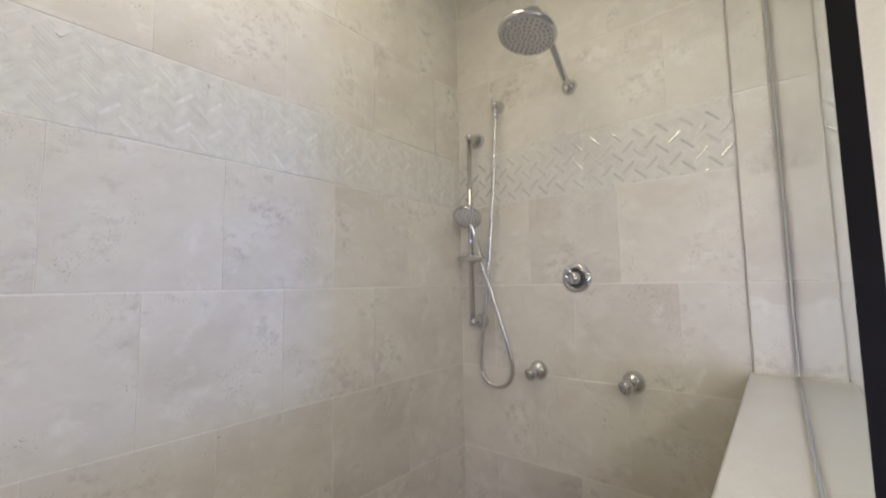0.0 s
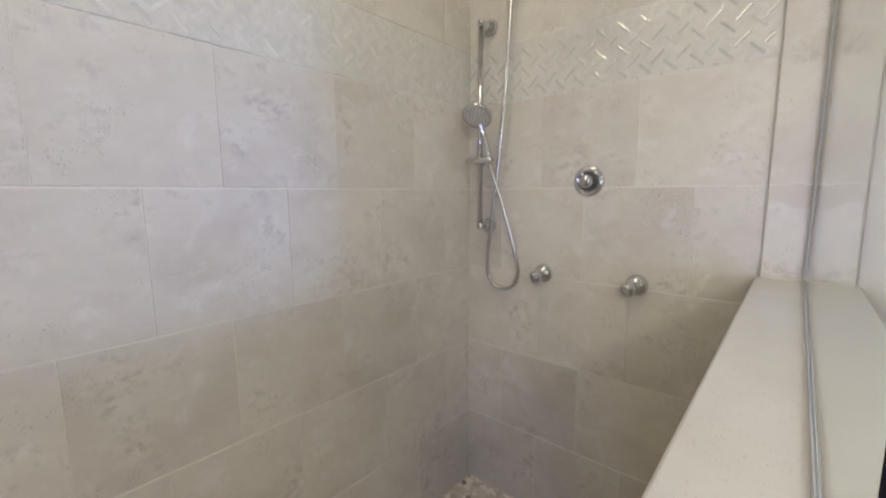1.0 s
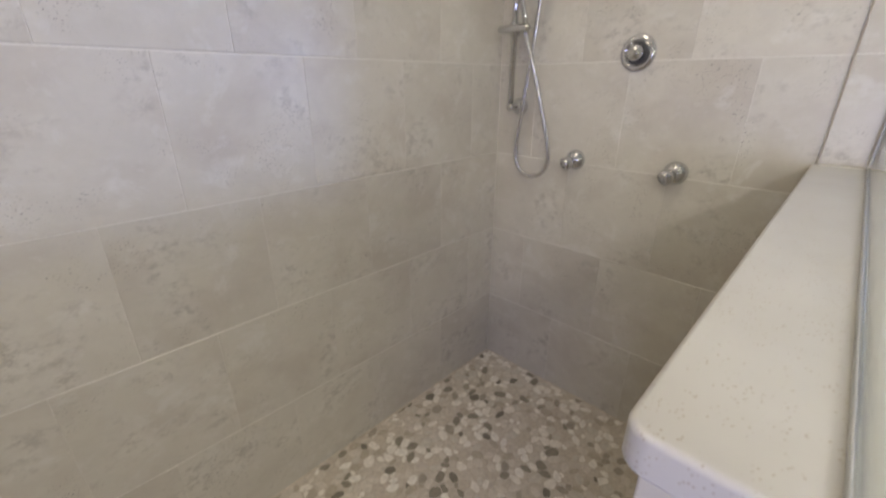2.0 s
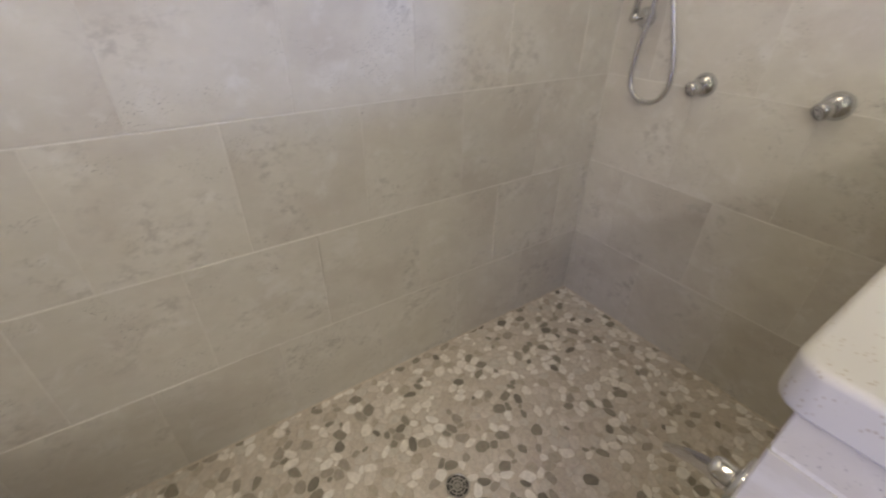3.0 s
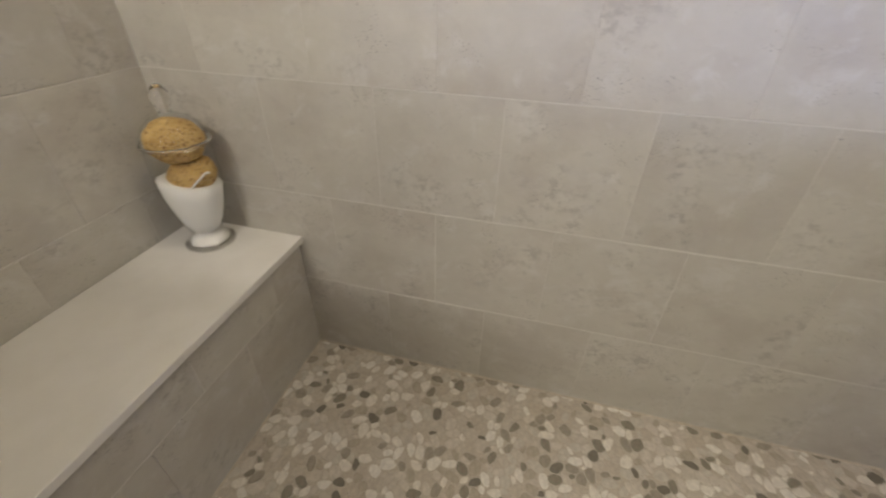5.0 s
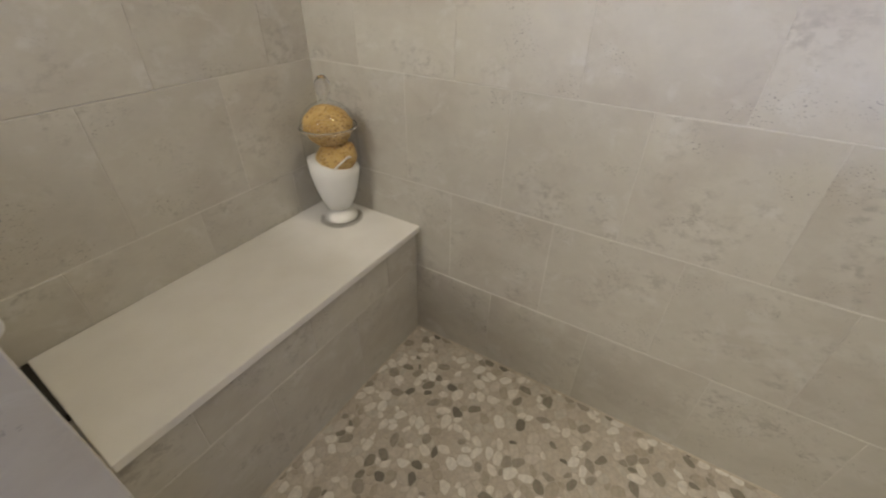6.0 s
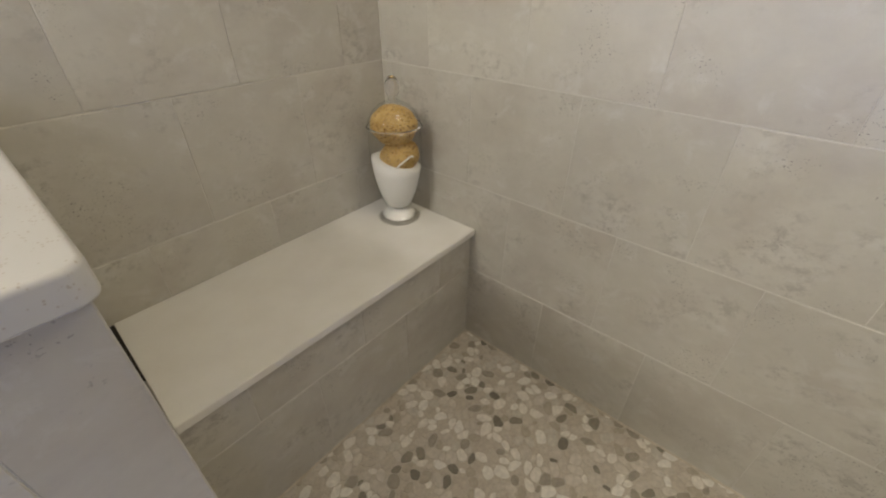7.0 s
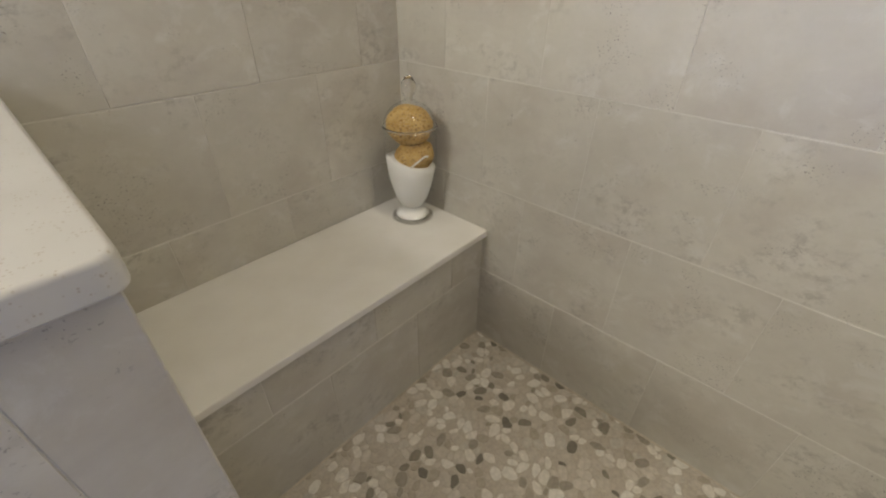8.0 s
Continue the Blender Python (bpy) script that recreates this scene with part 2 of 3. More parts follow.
def add_box(bm, lo, hi, bevel=0.0, segments=2):
    made = bmesh.ops.create_cube(bm, size=1)["verts"]
    for v in made:
        v.co = [lo[i] + (v.co[i] + 0.5) * (hi[i] - lo[i]) for i in range(3)]
    if bevel:
        edges = list({e for v in made for e in v.link_edges})
        bmesh.ops.bevel(bm, geom=edges, offset=bevel, segments=segments, affect="EDGES", profile=0.5)
    return bm


def box(lo, hi, bevel=0.0, segments=2):
    return add_box(bmesh.new(), lo, hi, bevel, segments)


def add_lathe(bm, profile, steps=40, m=None, close=False):
    """Turn (radius, height) pairs round the z axis; m places the result."""
    m = m or Matrix()
    rings = []
    for r, z in profile:
        if r < 1e-6:
            rings.append([bm.verts.new(m @ Vector((0, 0, z)))])
        else:
            rings.append([bm.verts.new(m @ Vector((r * math.cos(2 * math.pi * i / steps), r * math.sin(2 * math.pi * i / steps), z))) for i in range(steps)])
    pairs = list(zip(rings, rings[1:])) + ([(rings[-1], rings[0])] if close else [])
    for a, b in pairs:
        for i in range(steps):
            j = (i + 1) % steps
            if len(a) == 1 and len(b) == 1:
                continue
            if len(a) == 1:
                bm.faces.new((a[0], b[j], b[i]))
            elif len(b) == 1:
                bm.faces.new((a[i], a[j], b[0]))
            else:
                bm.faces.new((a[i], a[j], b[j], b[i]))
    return bm


def lathe(profile, steps=40, m=None, close=False):
    bm = add_lathe(bmesh.new(), profile, steps, m, close)
    bmesh.ops.recalc_face_normals(bm, faces=bm.faces)
    return bm


def smooth_path(points, times=3):
    pts = [Vector(p) for p in points]
    for _ in range(times):
        out = [pts[0]]
        for a, b in zip(pts, pts[1:]):
            out += [a.lerp(b, 0.25), a.lerp(b, 0.75)]
        pts = out + [pts[-1]]
    return pts


def tube(points, radius, steps=12, end_radius=None):
    """A round tube along points, tapering to end_radius."""
    bm = bmesh.new()
    pts = [Vector(p) for p in points]
    end_radius = radius if end_radius is None else end_radius
    side, rings = None, []
    for i, p in enumerate(pts):
        way = (pts[min(i + 1, len(pts) - 1)] - pts[max(i - 1, 0)]).normalized()
        if side is None:
            side = way.orthogonal().normalized()
        side = (side - way * side.dot(way)).normalized()
        up = way.cross(side)
        r = radius + (end_radius - radius) * i / (len(pts) - 1)
        rings.append([bm.verts.new(p + r * (math.cos(2 * math.pi * k / steps) * side + math.sin(2 * math.pi * k / steps) * up)) for k in range(steps)])
    for a, b in zip(rings, rings[1:]):
        for k in range(steps):
            bm.faces.new((a[k], a[(k + 1) % steps], b[(k + 1) % steps], b[k]))
    bm.faces.new(rings[0][::-1])
    bm.faces.new(rings[-1])
    bmesh.ops.recalc_face_normals(bm, faces=bm.faces)
    return bm


def aim(place, way):
    """A pose whose z axis points along way."""
    return Matrix.Translation(place) @ Vector(way).to_track_quat("Z", "Y").to_matrix().to_4x4()


def empty(name, place=(0, 0, 0)):
    ob = new(name)
    ob.empty_display_size = 0.05
    ob.location = place
    return ob


def thing(name, label, category, place=(0, 0, 0), group=""):
    return tagged(empty(name, place), label, category, group)


# ---- shell of the shower and the bathroom ----
def structure(name, bm, mat, label, category):
    return tagged(mesh_object(name, bm, mat), label, category, kind="structure")


BACK = 0.0013                                  # grout lies this far behind the tile faces
wall_west = structure("wall_west", box((-0.14, SOUTH - 0.14, -0.05), (-BACK, 0.14, CEIL)), GROUT,
                      "long shower wall of cloudy beige-grey square stone-look tiles", "wall")
wall_north = structure("wall_north", box((-BACK, BACK, -0.05), (1.10, 0.14, CEIL)), GROUT,
                       "end shower wall of beige-grey tiles that carries the chrome fittings", "wall")
# the gap past x 1.13 is made up, cut for the added cool fill
bm = box((-BACK, SOUTH - 0.14, -0.05), (1.13, SOUTH - BACK, CEIL))
add_box(bm, (2.35, SOUTH - 0.14, -0.05), (3.2, SOUTH - BACK, CEIL))
add_box(bm, (1.13, SOUTH - 0.14, -0.05), (2.35, SOUTH - BACK, 0.50))
add_box(bm, (1.13, SOUTH - 0.14, 1.08), (2.35, SOUTH - BACK, CEIL))
wall_south = structure("wall_south", bm, GROUT,
                       "tiled shower wall behind the bench, beige-grey and cloudy", "wall")
floor = structure("floor", box((-BACK, SOUTH, -0.06), (0.93, BACK, -0.0010)), FLOOR_GROUT,
                  "shower floor of flat cream, tan and grey sliced pebbles", "floor")
ceiling = structure("ceiling", box((-0.14, SOUTH - 0.14, CEIL), (ROOM_X + 0.1, ROOM_Y + 0.1, CEIL + 0.1)), CEIL_PAINT,
                    "plain white painted ceiling", "ceiling")
structure("bathroom_floor", box((0.93, SOUTH, -0.06), (ROOM_X, ROOM_Y, -0.006)), ROOM_FLOOR, "plain beige bathroom floor outside the shower", "floor")
# unseen wall, ended at y 0.72 to trim the daylight patch
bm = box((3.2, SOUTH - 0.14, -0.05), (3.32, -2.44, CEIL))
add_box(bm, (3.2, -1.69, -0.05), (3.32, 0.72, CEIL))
# gap left only for the added warm fill
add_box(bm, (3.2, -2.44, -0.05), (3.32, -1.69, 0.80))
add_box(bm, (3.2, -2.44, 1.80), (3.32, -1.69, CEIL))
structure("side_daylight_stop", bm, PAINT, "unseen cream wall added to cut daylight, open for warm fill", "wall")
# unseen too: closes the room and keeps daylight off the bench wall
structure("south_daylight_stop", box((3.32, 0.60, -0.05), (ROOM_X, 0.72, CEIL)), PAINT, "unseen cream painted wall added to close the bathroom", "wall")
# unseen wall; its opening is made up to let the cool fill in
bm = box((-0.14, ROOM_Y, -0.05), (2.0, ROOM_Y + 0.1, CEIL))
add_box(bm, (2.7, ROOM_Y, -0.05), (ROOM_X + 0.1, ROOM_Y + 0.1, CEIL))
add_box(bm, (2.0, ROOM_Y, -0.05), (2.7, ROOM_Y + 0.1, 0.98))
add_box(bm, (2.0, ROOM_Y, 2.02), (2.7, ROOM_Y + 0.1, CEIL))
structure("wall_far_north", bm, PAINT, "unseen cream painted wall, opened for an added cool fill", "wall")
structure("wall_stub", box((1.1012, 0.030, -0.05), (1.27, 0.14, CEIL)), PAINT, "cream painted wall end beside the shower", "wall")
structure("wall_far_west", box((-0.14, 0.14, -0.05), (-0.02, ROOM_Y, CEIL)), PAINT, "unseen cream painted wall added to close the bathroom", "wall")
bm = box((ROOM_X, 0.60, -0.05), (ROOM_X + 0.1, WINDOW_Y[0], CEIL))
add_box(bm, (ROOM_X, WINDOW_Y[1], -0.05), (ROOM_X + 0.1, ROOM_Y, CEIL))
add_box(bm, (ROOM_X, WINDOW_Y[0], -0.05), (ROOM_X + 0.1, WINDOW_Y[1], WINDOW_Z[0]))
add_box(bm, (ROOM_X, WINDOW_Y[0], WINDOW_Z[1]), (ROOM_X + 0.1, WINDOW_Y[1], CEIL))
structure("wall_east", bm, PAINT, "unseen cream painted wall added to close the bathroom with a small window opening", "wall")

# half walls beside the entrance, with the cap heights
CAP_TOP, CAP_THICK = 0.985, 0.030
H1_X, H1_END = 0.922, -1.070
H2_X, H2_END = 0.904, -1.778
HALF_OUT = 1.088
half_wall_1 = structure("half_wall_1", box((H1_X + BACK, H1_END + BACK, -0.05), (HALF_OUT, 0.0, CAP_TOP - CAP_THICK)), GROUT,
                        "tiled half wall that carries the fixed glass panel", "half wall")
half_wall_2 = structure("half_wall_2", box((H2_X + BACK, SOUTH, -0.05), (HALF_OUT, H2_END - BACK, CAP_TOP - CAP_THICK)), GROUT,
                        "tiled half wall at the end of the bench", "half wall")


def cap_slab(name, x0, x1, y0, y1, ends, label):
    """A quartz cap; ends names the y sides whose corners are rounded in plan."""
    r, z0, z1, e = 0.018, CAP_TOP - CAP_THICK, CAP_TOP, 0.005

    def outline(d):
        pts = []
        for cx, cy, a0, rounded in ((x1 - r, y1 - r, 0, "+" in ends), (x0 + r, y1 - r, 90, "+" in ends),
                                    (x0 + r, y0 + r, 180, "-" in ends), (x1 - r, y0 + r, 270, "-" in ends)):
            if rounded:
                pts += [(cx + (r - d) * math.cos(radians(a0 + k * 9)), cy + (r - d) * math.sin(radians(a0 + k * 9))) for k in range(11)]
            else:
                pts.append((cx + (r - d) * (1 if a0 in (0, 270) else -1), cy + r * (1 if a0 in (0, 90) else -1)))
        return pts

    bm = bmesh.new()
    edge = [(0.003, z0), (0.0008, z0 + 0.0008), (0.0, z0 + 0.003)]
    edge += [(e - e * math.cos(radians(k * 15)), z1 - e + e * math.sin(radians(k * 15))) for k in range(7)] + [(0.009, z1)]
    rings = [[bm.verts.new((x, y, z)) for x, y in outline(d)] for d, z in edge]
    bm.faces.new(rings[0][::-1])
    bm.faces.new(rings[-1])
    for low, top in zip(rings, rings[1:]):
        for i in range(len(low)):
            j = (i + 1) % len(low)
            bm.faces.new((low[i], low[j], top[j], top[i]))
    ob = mesh_object(name, bm, QUARTZ, smooth=True)
    md = ob.modifiers.new("flat", "WEIGHTED_NORMAL")
    md.keep_sharp = False
    return tagged(ob, label, "wall cap", "quartz wall caps", "structure")


cap_slab("half_wall_cap", 0.910, 1.105, -1.088, 0.016, "-", "speckled off-white quartz cap with rounded corners under the glass panel")
cap_slab("half_wall_cap", 0.895, 1.105, SOUTH, -1.765, "+", "speckled off-white quartz cap with rounded corners beside the bench")

# ---- fixed glass panel in its metal channel ----
GX = 1.005
panel = thing("glass_panel", "clear frameless glass panel standing on the quartz cap", "glass panel", (GX, -0.5, CAP_TOP))
inv = Matrix.Translation((-GX, 0.5, -CAP_TOP))


def local(bm, m=inv):
    bm.transform(m)
    return bm


bm = box((GX, -1.112, CAP_TOP + 0.004), (GX + 0.008, -0.0128, 2.2))
pane = part("pane", local(bm), [GLASS, GLASS_EDGE, CHANNEL], panel, "clear glass with dark polished edges")
for f in pane.data.polygons:
    f.material_index = 0 if abs(f.normal.x) > 0.5 else (2 if f.normal.y > 0.5 or f.normal.z < -0.5 else 1)
pane.visible_shadow = False
for nm, lo, hi in (("sill_channel", (GX - 0.003, -1.112, CAP_TOP + 0.0005), (GX - 0.0005, -0.013, CAP_TOP + 0.006)),
                   ("sill_channel", (GX + 0.0085, -1.112, CAP_TOP + 0.0005), (GX + 0.011, -0.013, CAP_TOP + 0.006)),
                   ("wall_channel", (GX - 0.003, -0.0275, CAP_TOP + 0.012), (GX - 0.0005, -0.0128, 2.2)),
                   ("wall_channel", (GX + 0.0085, -0.0275, CAP_TOP + 0.012), (GX + 0.011, -0.0128, 2.2))):
    part(nm, local(box(lo, hi, 0.0008, 1)), CHANNEL, panel, "thin brushed metal channel")

# ---- bench ----
BENCH_FRONT, BENCH_EDGE, BENCH_TOP = -2.112, -2.095, 0.459
bench = thing("shower_bench", "tiled built-in bench with a plain off-white quartz seat", "bench", (0.45, -2.28, 0))
binv = Matrix.Translation((-0.45, 2.28, 0))
bench_base = part("base", local(box((0.0, SOUTH, -0.03), (0.9025, BENCH_FRONT - BACK, BENCH_TOP - 0.022)), binv), GROUT, bench)
bm = box((0.001, SOUTH + 0.001, BENCH_TOP - 0.022), (0.8985, BENCH_EDGE, BENCH_TOP), 0.0025, 3)
for v in bm.verts:                             # the slab is cut askew, so a gap widens towards the back
    if v.co.x > 0.8 and v.co.y < -2.3:
        v.co.x -= 0.016
part("seat", local(bm, binv), PLAIN_QUARTZ, bench, "thin off-white quartz slab")
part("open_joint", local(box((0.8620, SOUTH + 0.003, BENCH_TOP - 0.021), (0.9035, -2.27, BENCH_TOP - 0.0035)), binv), DARK_GAP, bench, "dark open joint at the half wall")
part("filled_joint", local(box((0.8988, -2.27, BENCH_TOP - 0.021), (0.9035, BENCH_EDGE - 0.004, BENCH_TOP - 0.0015), 0.001, 1), binv), SILICONE, bench, "tan filled joint at the half wall")


# ---- fittings on the end wall ----
def rose(r, depth):
    """A flange profile that bulges out from the wall."""
    return [(r, 0), (r, 0.003), (r * 0.96, 0.007), (r * 0.80, depth * 0.62), (r * 0.55, depth * 0.9), (r * 0.4, depth), (0, depth)]


OUT = (0, -1, 0)


def shower_head():
    t = thing("rain_shower", "round chrome rain shower head on a bent wall arm", "shower head", (0.475, 0, 1.885))
    i = Matrix.Translation((-0.475, 0, -1.885))
    part("wall_flange", local(lathe(rose(0.026, 0.024), 32, aim((0.475, 0.0, 1.885), OUT)), i), CHROME, t, smooth=True)
    path = smooth_path([(0.475, -0.005, 1.885), (0.475, -0.05, 1.905), (0.475, -0.13, 1.975), (0.475, -0.20, 2.035), (0.475, -0.245, 2.040), (0.475, -0.262, 2.005)], 3)
    part("arm", local(tube(path, 0.0105, 16), i), CHROME, t, smooth=True)
    c, way = Vector((0.470, -0.294, 1.930)), Vector((-0.10, -0.24, -1)).normalized()
    m = aim(c, way)
    part("swivel_ball", local(lathe([(0, -0.095), (0.012, -0.093), (0.020, -0.080), (0.021, -0.070), (0.016, -0.056), (0.020, -0.046)], 28, m), i), CHROME, t, smooth=True)
    prof = [(0.018, -0.052), (0.028, -0.042), (0.050, -0.031), (0.074, -0.022), (0.083, -0.014), (0.086, -0.006), (0.083, 0.001), (0.077, 0.003), (0.074, 0.001)]
    part("bell", local(lathe(prof, 48, m), i), CHROME, t, smooth=True)
    face = part("spray_face", local(lathe([(0.075, 0.0015), (0.060, 0.003), (0.030, 0.004), (0, 0.0045)], 48, m), i), FACE_GREY, t, "grey spray face with rows of nozzles", smooth=True)
    bm = bmesh.new()
    for ring, count in ((0.012, 6), (0.025, 12), (0.039, 16), (0.053, 22), (0.066, 28)):
        for k in range(count):
            a = 2 * math.pi * (k + 0.3 * ring * 100) / count
            add_lathe(bm, [(0.0026, 0.001), (0.0022, 0.0058), (0, 0.0062)], 8, m @ Matrix.Translation((ring * math.cos(a), ring * math.sin(a), 0)))
    bm.transform(i)
    part("nozzle_field", bm, NOZZLE, face, "small grey rubber nozzles")
    return t


shower_head()


def hand_shower():
    X, Y = 0.092, -0.060
    t = thing("hand_shower", "chrome hand shower on a wall slide bar with its metal hose", "hand shower", (X, 0, 1.08))
    i = Matrix.Translation((-X, 0, -1.08))
    part("slide_bar", local(tube([(X, Y, 1.075), (X, Y, 1.79)], 0.0100, 16), i), CHROME, t, smooth=True)
    for z in (1.785, 1.080):
        part("bracket", local(lathe([(0.028, 0), (0.0295, 0.006), (0.0275, 0.016), (0.020, 0.027), (0.0130, 0.036), (0.0115, 0.060), (0.0125, 0.066), (0.011, 0.072), (0, 0.074)], 28, aim((X + 0.004, 0.0, z), OUT)), i), CHROME, t, smooth=True)
    clamp = part("clamp", local(lathe([(0, -0.058), (0.008, -0.057), (0.0115, -0.050), (0.0115, 0.050), (0.008, 0.057), (0, 0.058)], 20, aim((X + 0.014, -0.086, 1.315), (1, 0, 0))), i), CHROME, t, smooth=True)
    part("collar", local(lathe([(0.0100, -0.020), (0.0165, -0.018), (0.0165, 0.018), (0.0100, 0.020)], 24, Matrix.Translation((X, Y, 1.315))), i), CHROME, clamp, smooth=True)
    # handset: handle from the clamp up to the head
    base, neck = Vector((0.146, -0.074, 1.290)), Vector((0.112, -0.098, 1.452))
    part("handle", local(tube(smooth_path([base, (0.138, -0.070, 1.335), (0.124, -0.080, 1.40), neck], 2), 0.0066, 16, 0.0095), i), CHROME, t, smooth=True)
    m = aim((0.118, -0.118, 1.462), (0.12, -0.62, -0.72))
    head = part("handset_head", local(lathe([(0, -0.036), (0.022, -0.033), (0.042, -0.022), (0.052, -0.010), (0.054, 0.0), (0.050, 0.005), (0.045, 0.006)], 40, m), i), CHROME, t, smooth=True)
    part("spray_face", local(lathe([(0.046, 0.0045), (0.030, 0.007), (0, 0.008)], 40, m), i), FACE_GREY, head, "grey spray face", smooth=True)
    bm = bmesh.new()
    for ring, count in ((0.012, 6), (0.024, 12), (0.036, 18)):
        for k in range(count):
            a = 2 * math.pi * k / count
            add_lathe(bm, [(0.0022, 0.004), (0.0018, 0.010), (0, 0.0104)], 8, m @ Matrix.Translation((ring * math.cos(a), ring * math.sin(a), 0)))
    bm.transform(i)
    part("nozzle_field", bm, NOZZLE, head, "small grey nozzles")
    # wall outlet and hose
    part("wall_outlet", local(lathe([(0.022, 0), (0.022, 0.004), (0.017, 0.014), (0.016, 0.034), (0.010, 0.046), (0, 0.048)], 28, aim((0.198, 0.0, 1.893), OUT)), i), CHROME, t, smooth=True)
    part("hose_nut", local(tube([(0.201, -0.034, 1.885), (0.200, -0.036, 1.838)], 0.0095, 12), i), CHROME, t, smooth=True)
    hose = [(0.200, -0.036, 1.845), (0.194, -0.040, 1.70), (0.182, -0.044, 1.52), (0.168, -0.046, 1.36), (0.152, -0.044, 1.23), (0.132, -0.040, 1.10), (0.110, -0.034, 0.97),
            (0.106, -0.030, 0.895), (0.140, -0.026, 0.850), (0.205, -0.026, 0.850), (0.242, -0.030, 0.895), (0.238, -0.038, 0.97), (0.214, -0.052, 1.07), (0.184, -0.064, 1.18), (0.158, -0.072, 1.26), (0.146, -0.074, 1.30)]
    part("hose", local(tube(smooth_path(hose, 3), 0.0068, 12), i), STEEL_HOSE, t, "flexible braided metal hose", smooth=True)
    return t


hand_shower()


def valve():
    P = Vector((0.472, 0.0, 1.235))
    t = thing("shower_valve", "round chrome shower valve plate with a central lever knob", "shower valve", P)
    m = aim((0, 0, 0), OUT)
    part("escutcheon", lathe([(0.048, 0), (0.048, 0.004), (0.045, 0.008), (0.038, 0.011), (0.034, 0.0095), (0.030, 0.006), (0.0, 0.006)], 48, m), CHROME, t, smooth=True)
    # near-black ring paints the shade round the knob; the plate has no recess
    part("shade_ring", lathe([(0.0305, 0.0062), (0.029, 0.0075), (0.022, 0.0075), (0.021, 0.0062)], 40, m), NEAR_BLACK, t, "dark ring painted as shade round the knob")
    knob = part("knob", lathe([(0.021, 0.006), (0.021, 0.028), (0.018, 0.036), (0.010, 0.041), (0, 0.042)], 36, m), CHROME, t, smooth=True)
    part("lever", tube(smooth_path([(-0.002, -0.036, 0.006), (-0.006, -0.044, 0.020), (-0.010, -0.046, 0.034)], 2), 0.0065, 12, 0.004), CHROME, knob, smooth=True)
    return t


valve()


def body_jet(x, z):
    t = thing("body_spray", "small chrome swivel body spray jet on the tiled wall", "body spray", (x, 0, z), "body spray jets")
    m = aim((0, 0, 0), OUT)
    part("flange", lathe(rose(0.033, 0.024), 36, m), CHROME, t, smooth=True)
    part("neck", tube([(0, -0.012, 0), (-0.004, -0.026, -0.002)], 0.012, 16), CHROME, t, smooth=True)
    m2 = aim((-0.005, -0.020, -0.003), (-0.50, -0.80, -0.40))
    head = part("jet_head", lathe([(0, -0.006), (0.015, -0.003), (0.0195, 0.006), (0.0215, 0.020), (0.0200, 0.028), (0.0165, 0.029)], 32, m2), CHROME, t, smooth=True)
    part("jet_face", lathe([(0.0170, 0.027), (0.011, 0.0285), (0, 0.029)], 28, m2), FACE_GREY, head, "grey jet face with dark holes")
    bm = bmesh.new()
    for k in range(8):
        a = 2 * math.pi * k / 8
        add_lathe(bm, [(0.0017, 0.027), (0.0014, 0.0305), (0, 0.0308)], 6, m2 @ Matrix.Translation((0.009 * math.cos(a), 0.009 * math.sin(a), 0)))
    part("jet_holes", bm, NEAR_BLACK, head)
    return t


body_jet(0.324, 0.922)
body_jet(0.630, 0.922)


def wall_lever():
    """Control lever on the inner face of the half wall."""
    P = Vector((H1_X, -0.995, 0.785))
    t = thing("control_lever", "chrome control lever on the inner face of the half wall", "shower control", P)
    m = aim((0, 0, 0), (-1, 0, 0))
    part("escutcheon", lathe(rose(0.028, 0.010), 36, m), CHROME, t, smooth=True)
    part("hub", lathe([(0.012, 0.008), (0.012, 0.022), (0.009, 0.027), (0, 0.028)], 28, m), CHROME, t, smooth=True)
    part("lever", tube(smooth_path([(-0.016, 0, -0.004), (-0.042, 0.034, -0.046), (-0.080, 0.084, -0.118)], 3), 0.0105, 16, 0.0055), CHROME, t, smooth=True)
    return t


wall_lever()


# ---- floor drain ----
def drain():
    t = thing("floor_drain", "small round metal floor drain with a slotted grate", "drain", (0.462, -0.930, 0.0))
    part("rim", lathe([(0.034, -0.004), (0.034, 0.0020), (0.0325, 0.0028), (0.030, 0.0026), (0.0295, -0.004)], 40), DRAIN_METAL, t, smooth=True)
    # disc level with the floor, coloured black for the shade inside a drain
    part("shade_disc", lathe([(0.0293, 0.0), (0, 0.0001)], 32), NEAR_BLACK, t, "flat dark disc painting the drain's shaded depth")
    bm = bmesh.new()
    for r0, r1 in ((0.0205, 0.0232), (0.0110, 0.0150), (0.0, 0.0062)):
        ring = [(r1, -0.001), (r1, 0.0022), (r0, 0.0022), (r0, -0.001)] if r0 else [(r1, -0.001), (r1, 0.0022), (0, 0.0022)]
        add_lathe(bm, ring, 32)
    for k in range(8):
        a = 2 * math.pi * k / 8
        b2 = box((0.005, -0.0014, -0.001), (0.030, 0.0014, 0.0021))
        b2.transform(Matrix.Rotation(a, 4, "Z"))
        me = bpy.data.meshes.new("spoke")
        b2.to_mesh(me)
        b2.free()
        bm.from_mesh(me)
        bpy.data.meshes.remove(me)
    part("grate", bm, DRAIN_METAL, t)
    return t


drain()


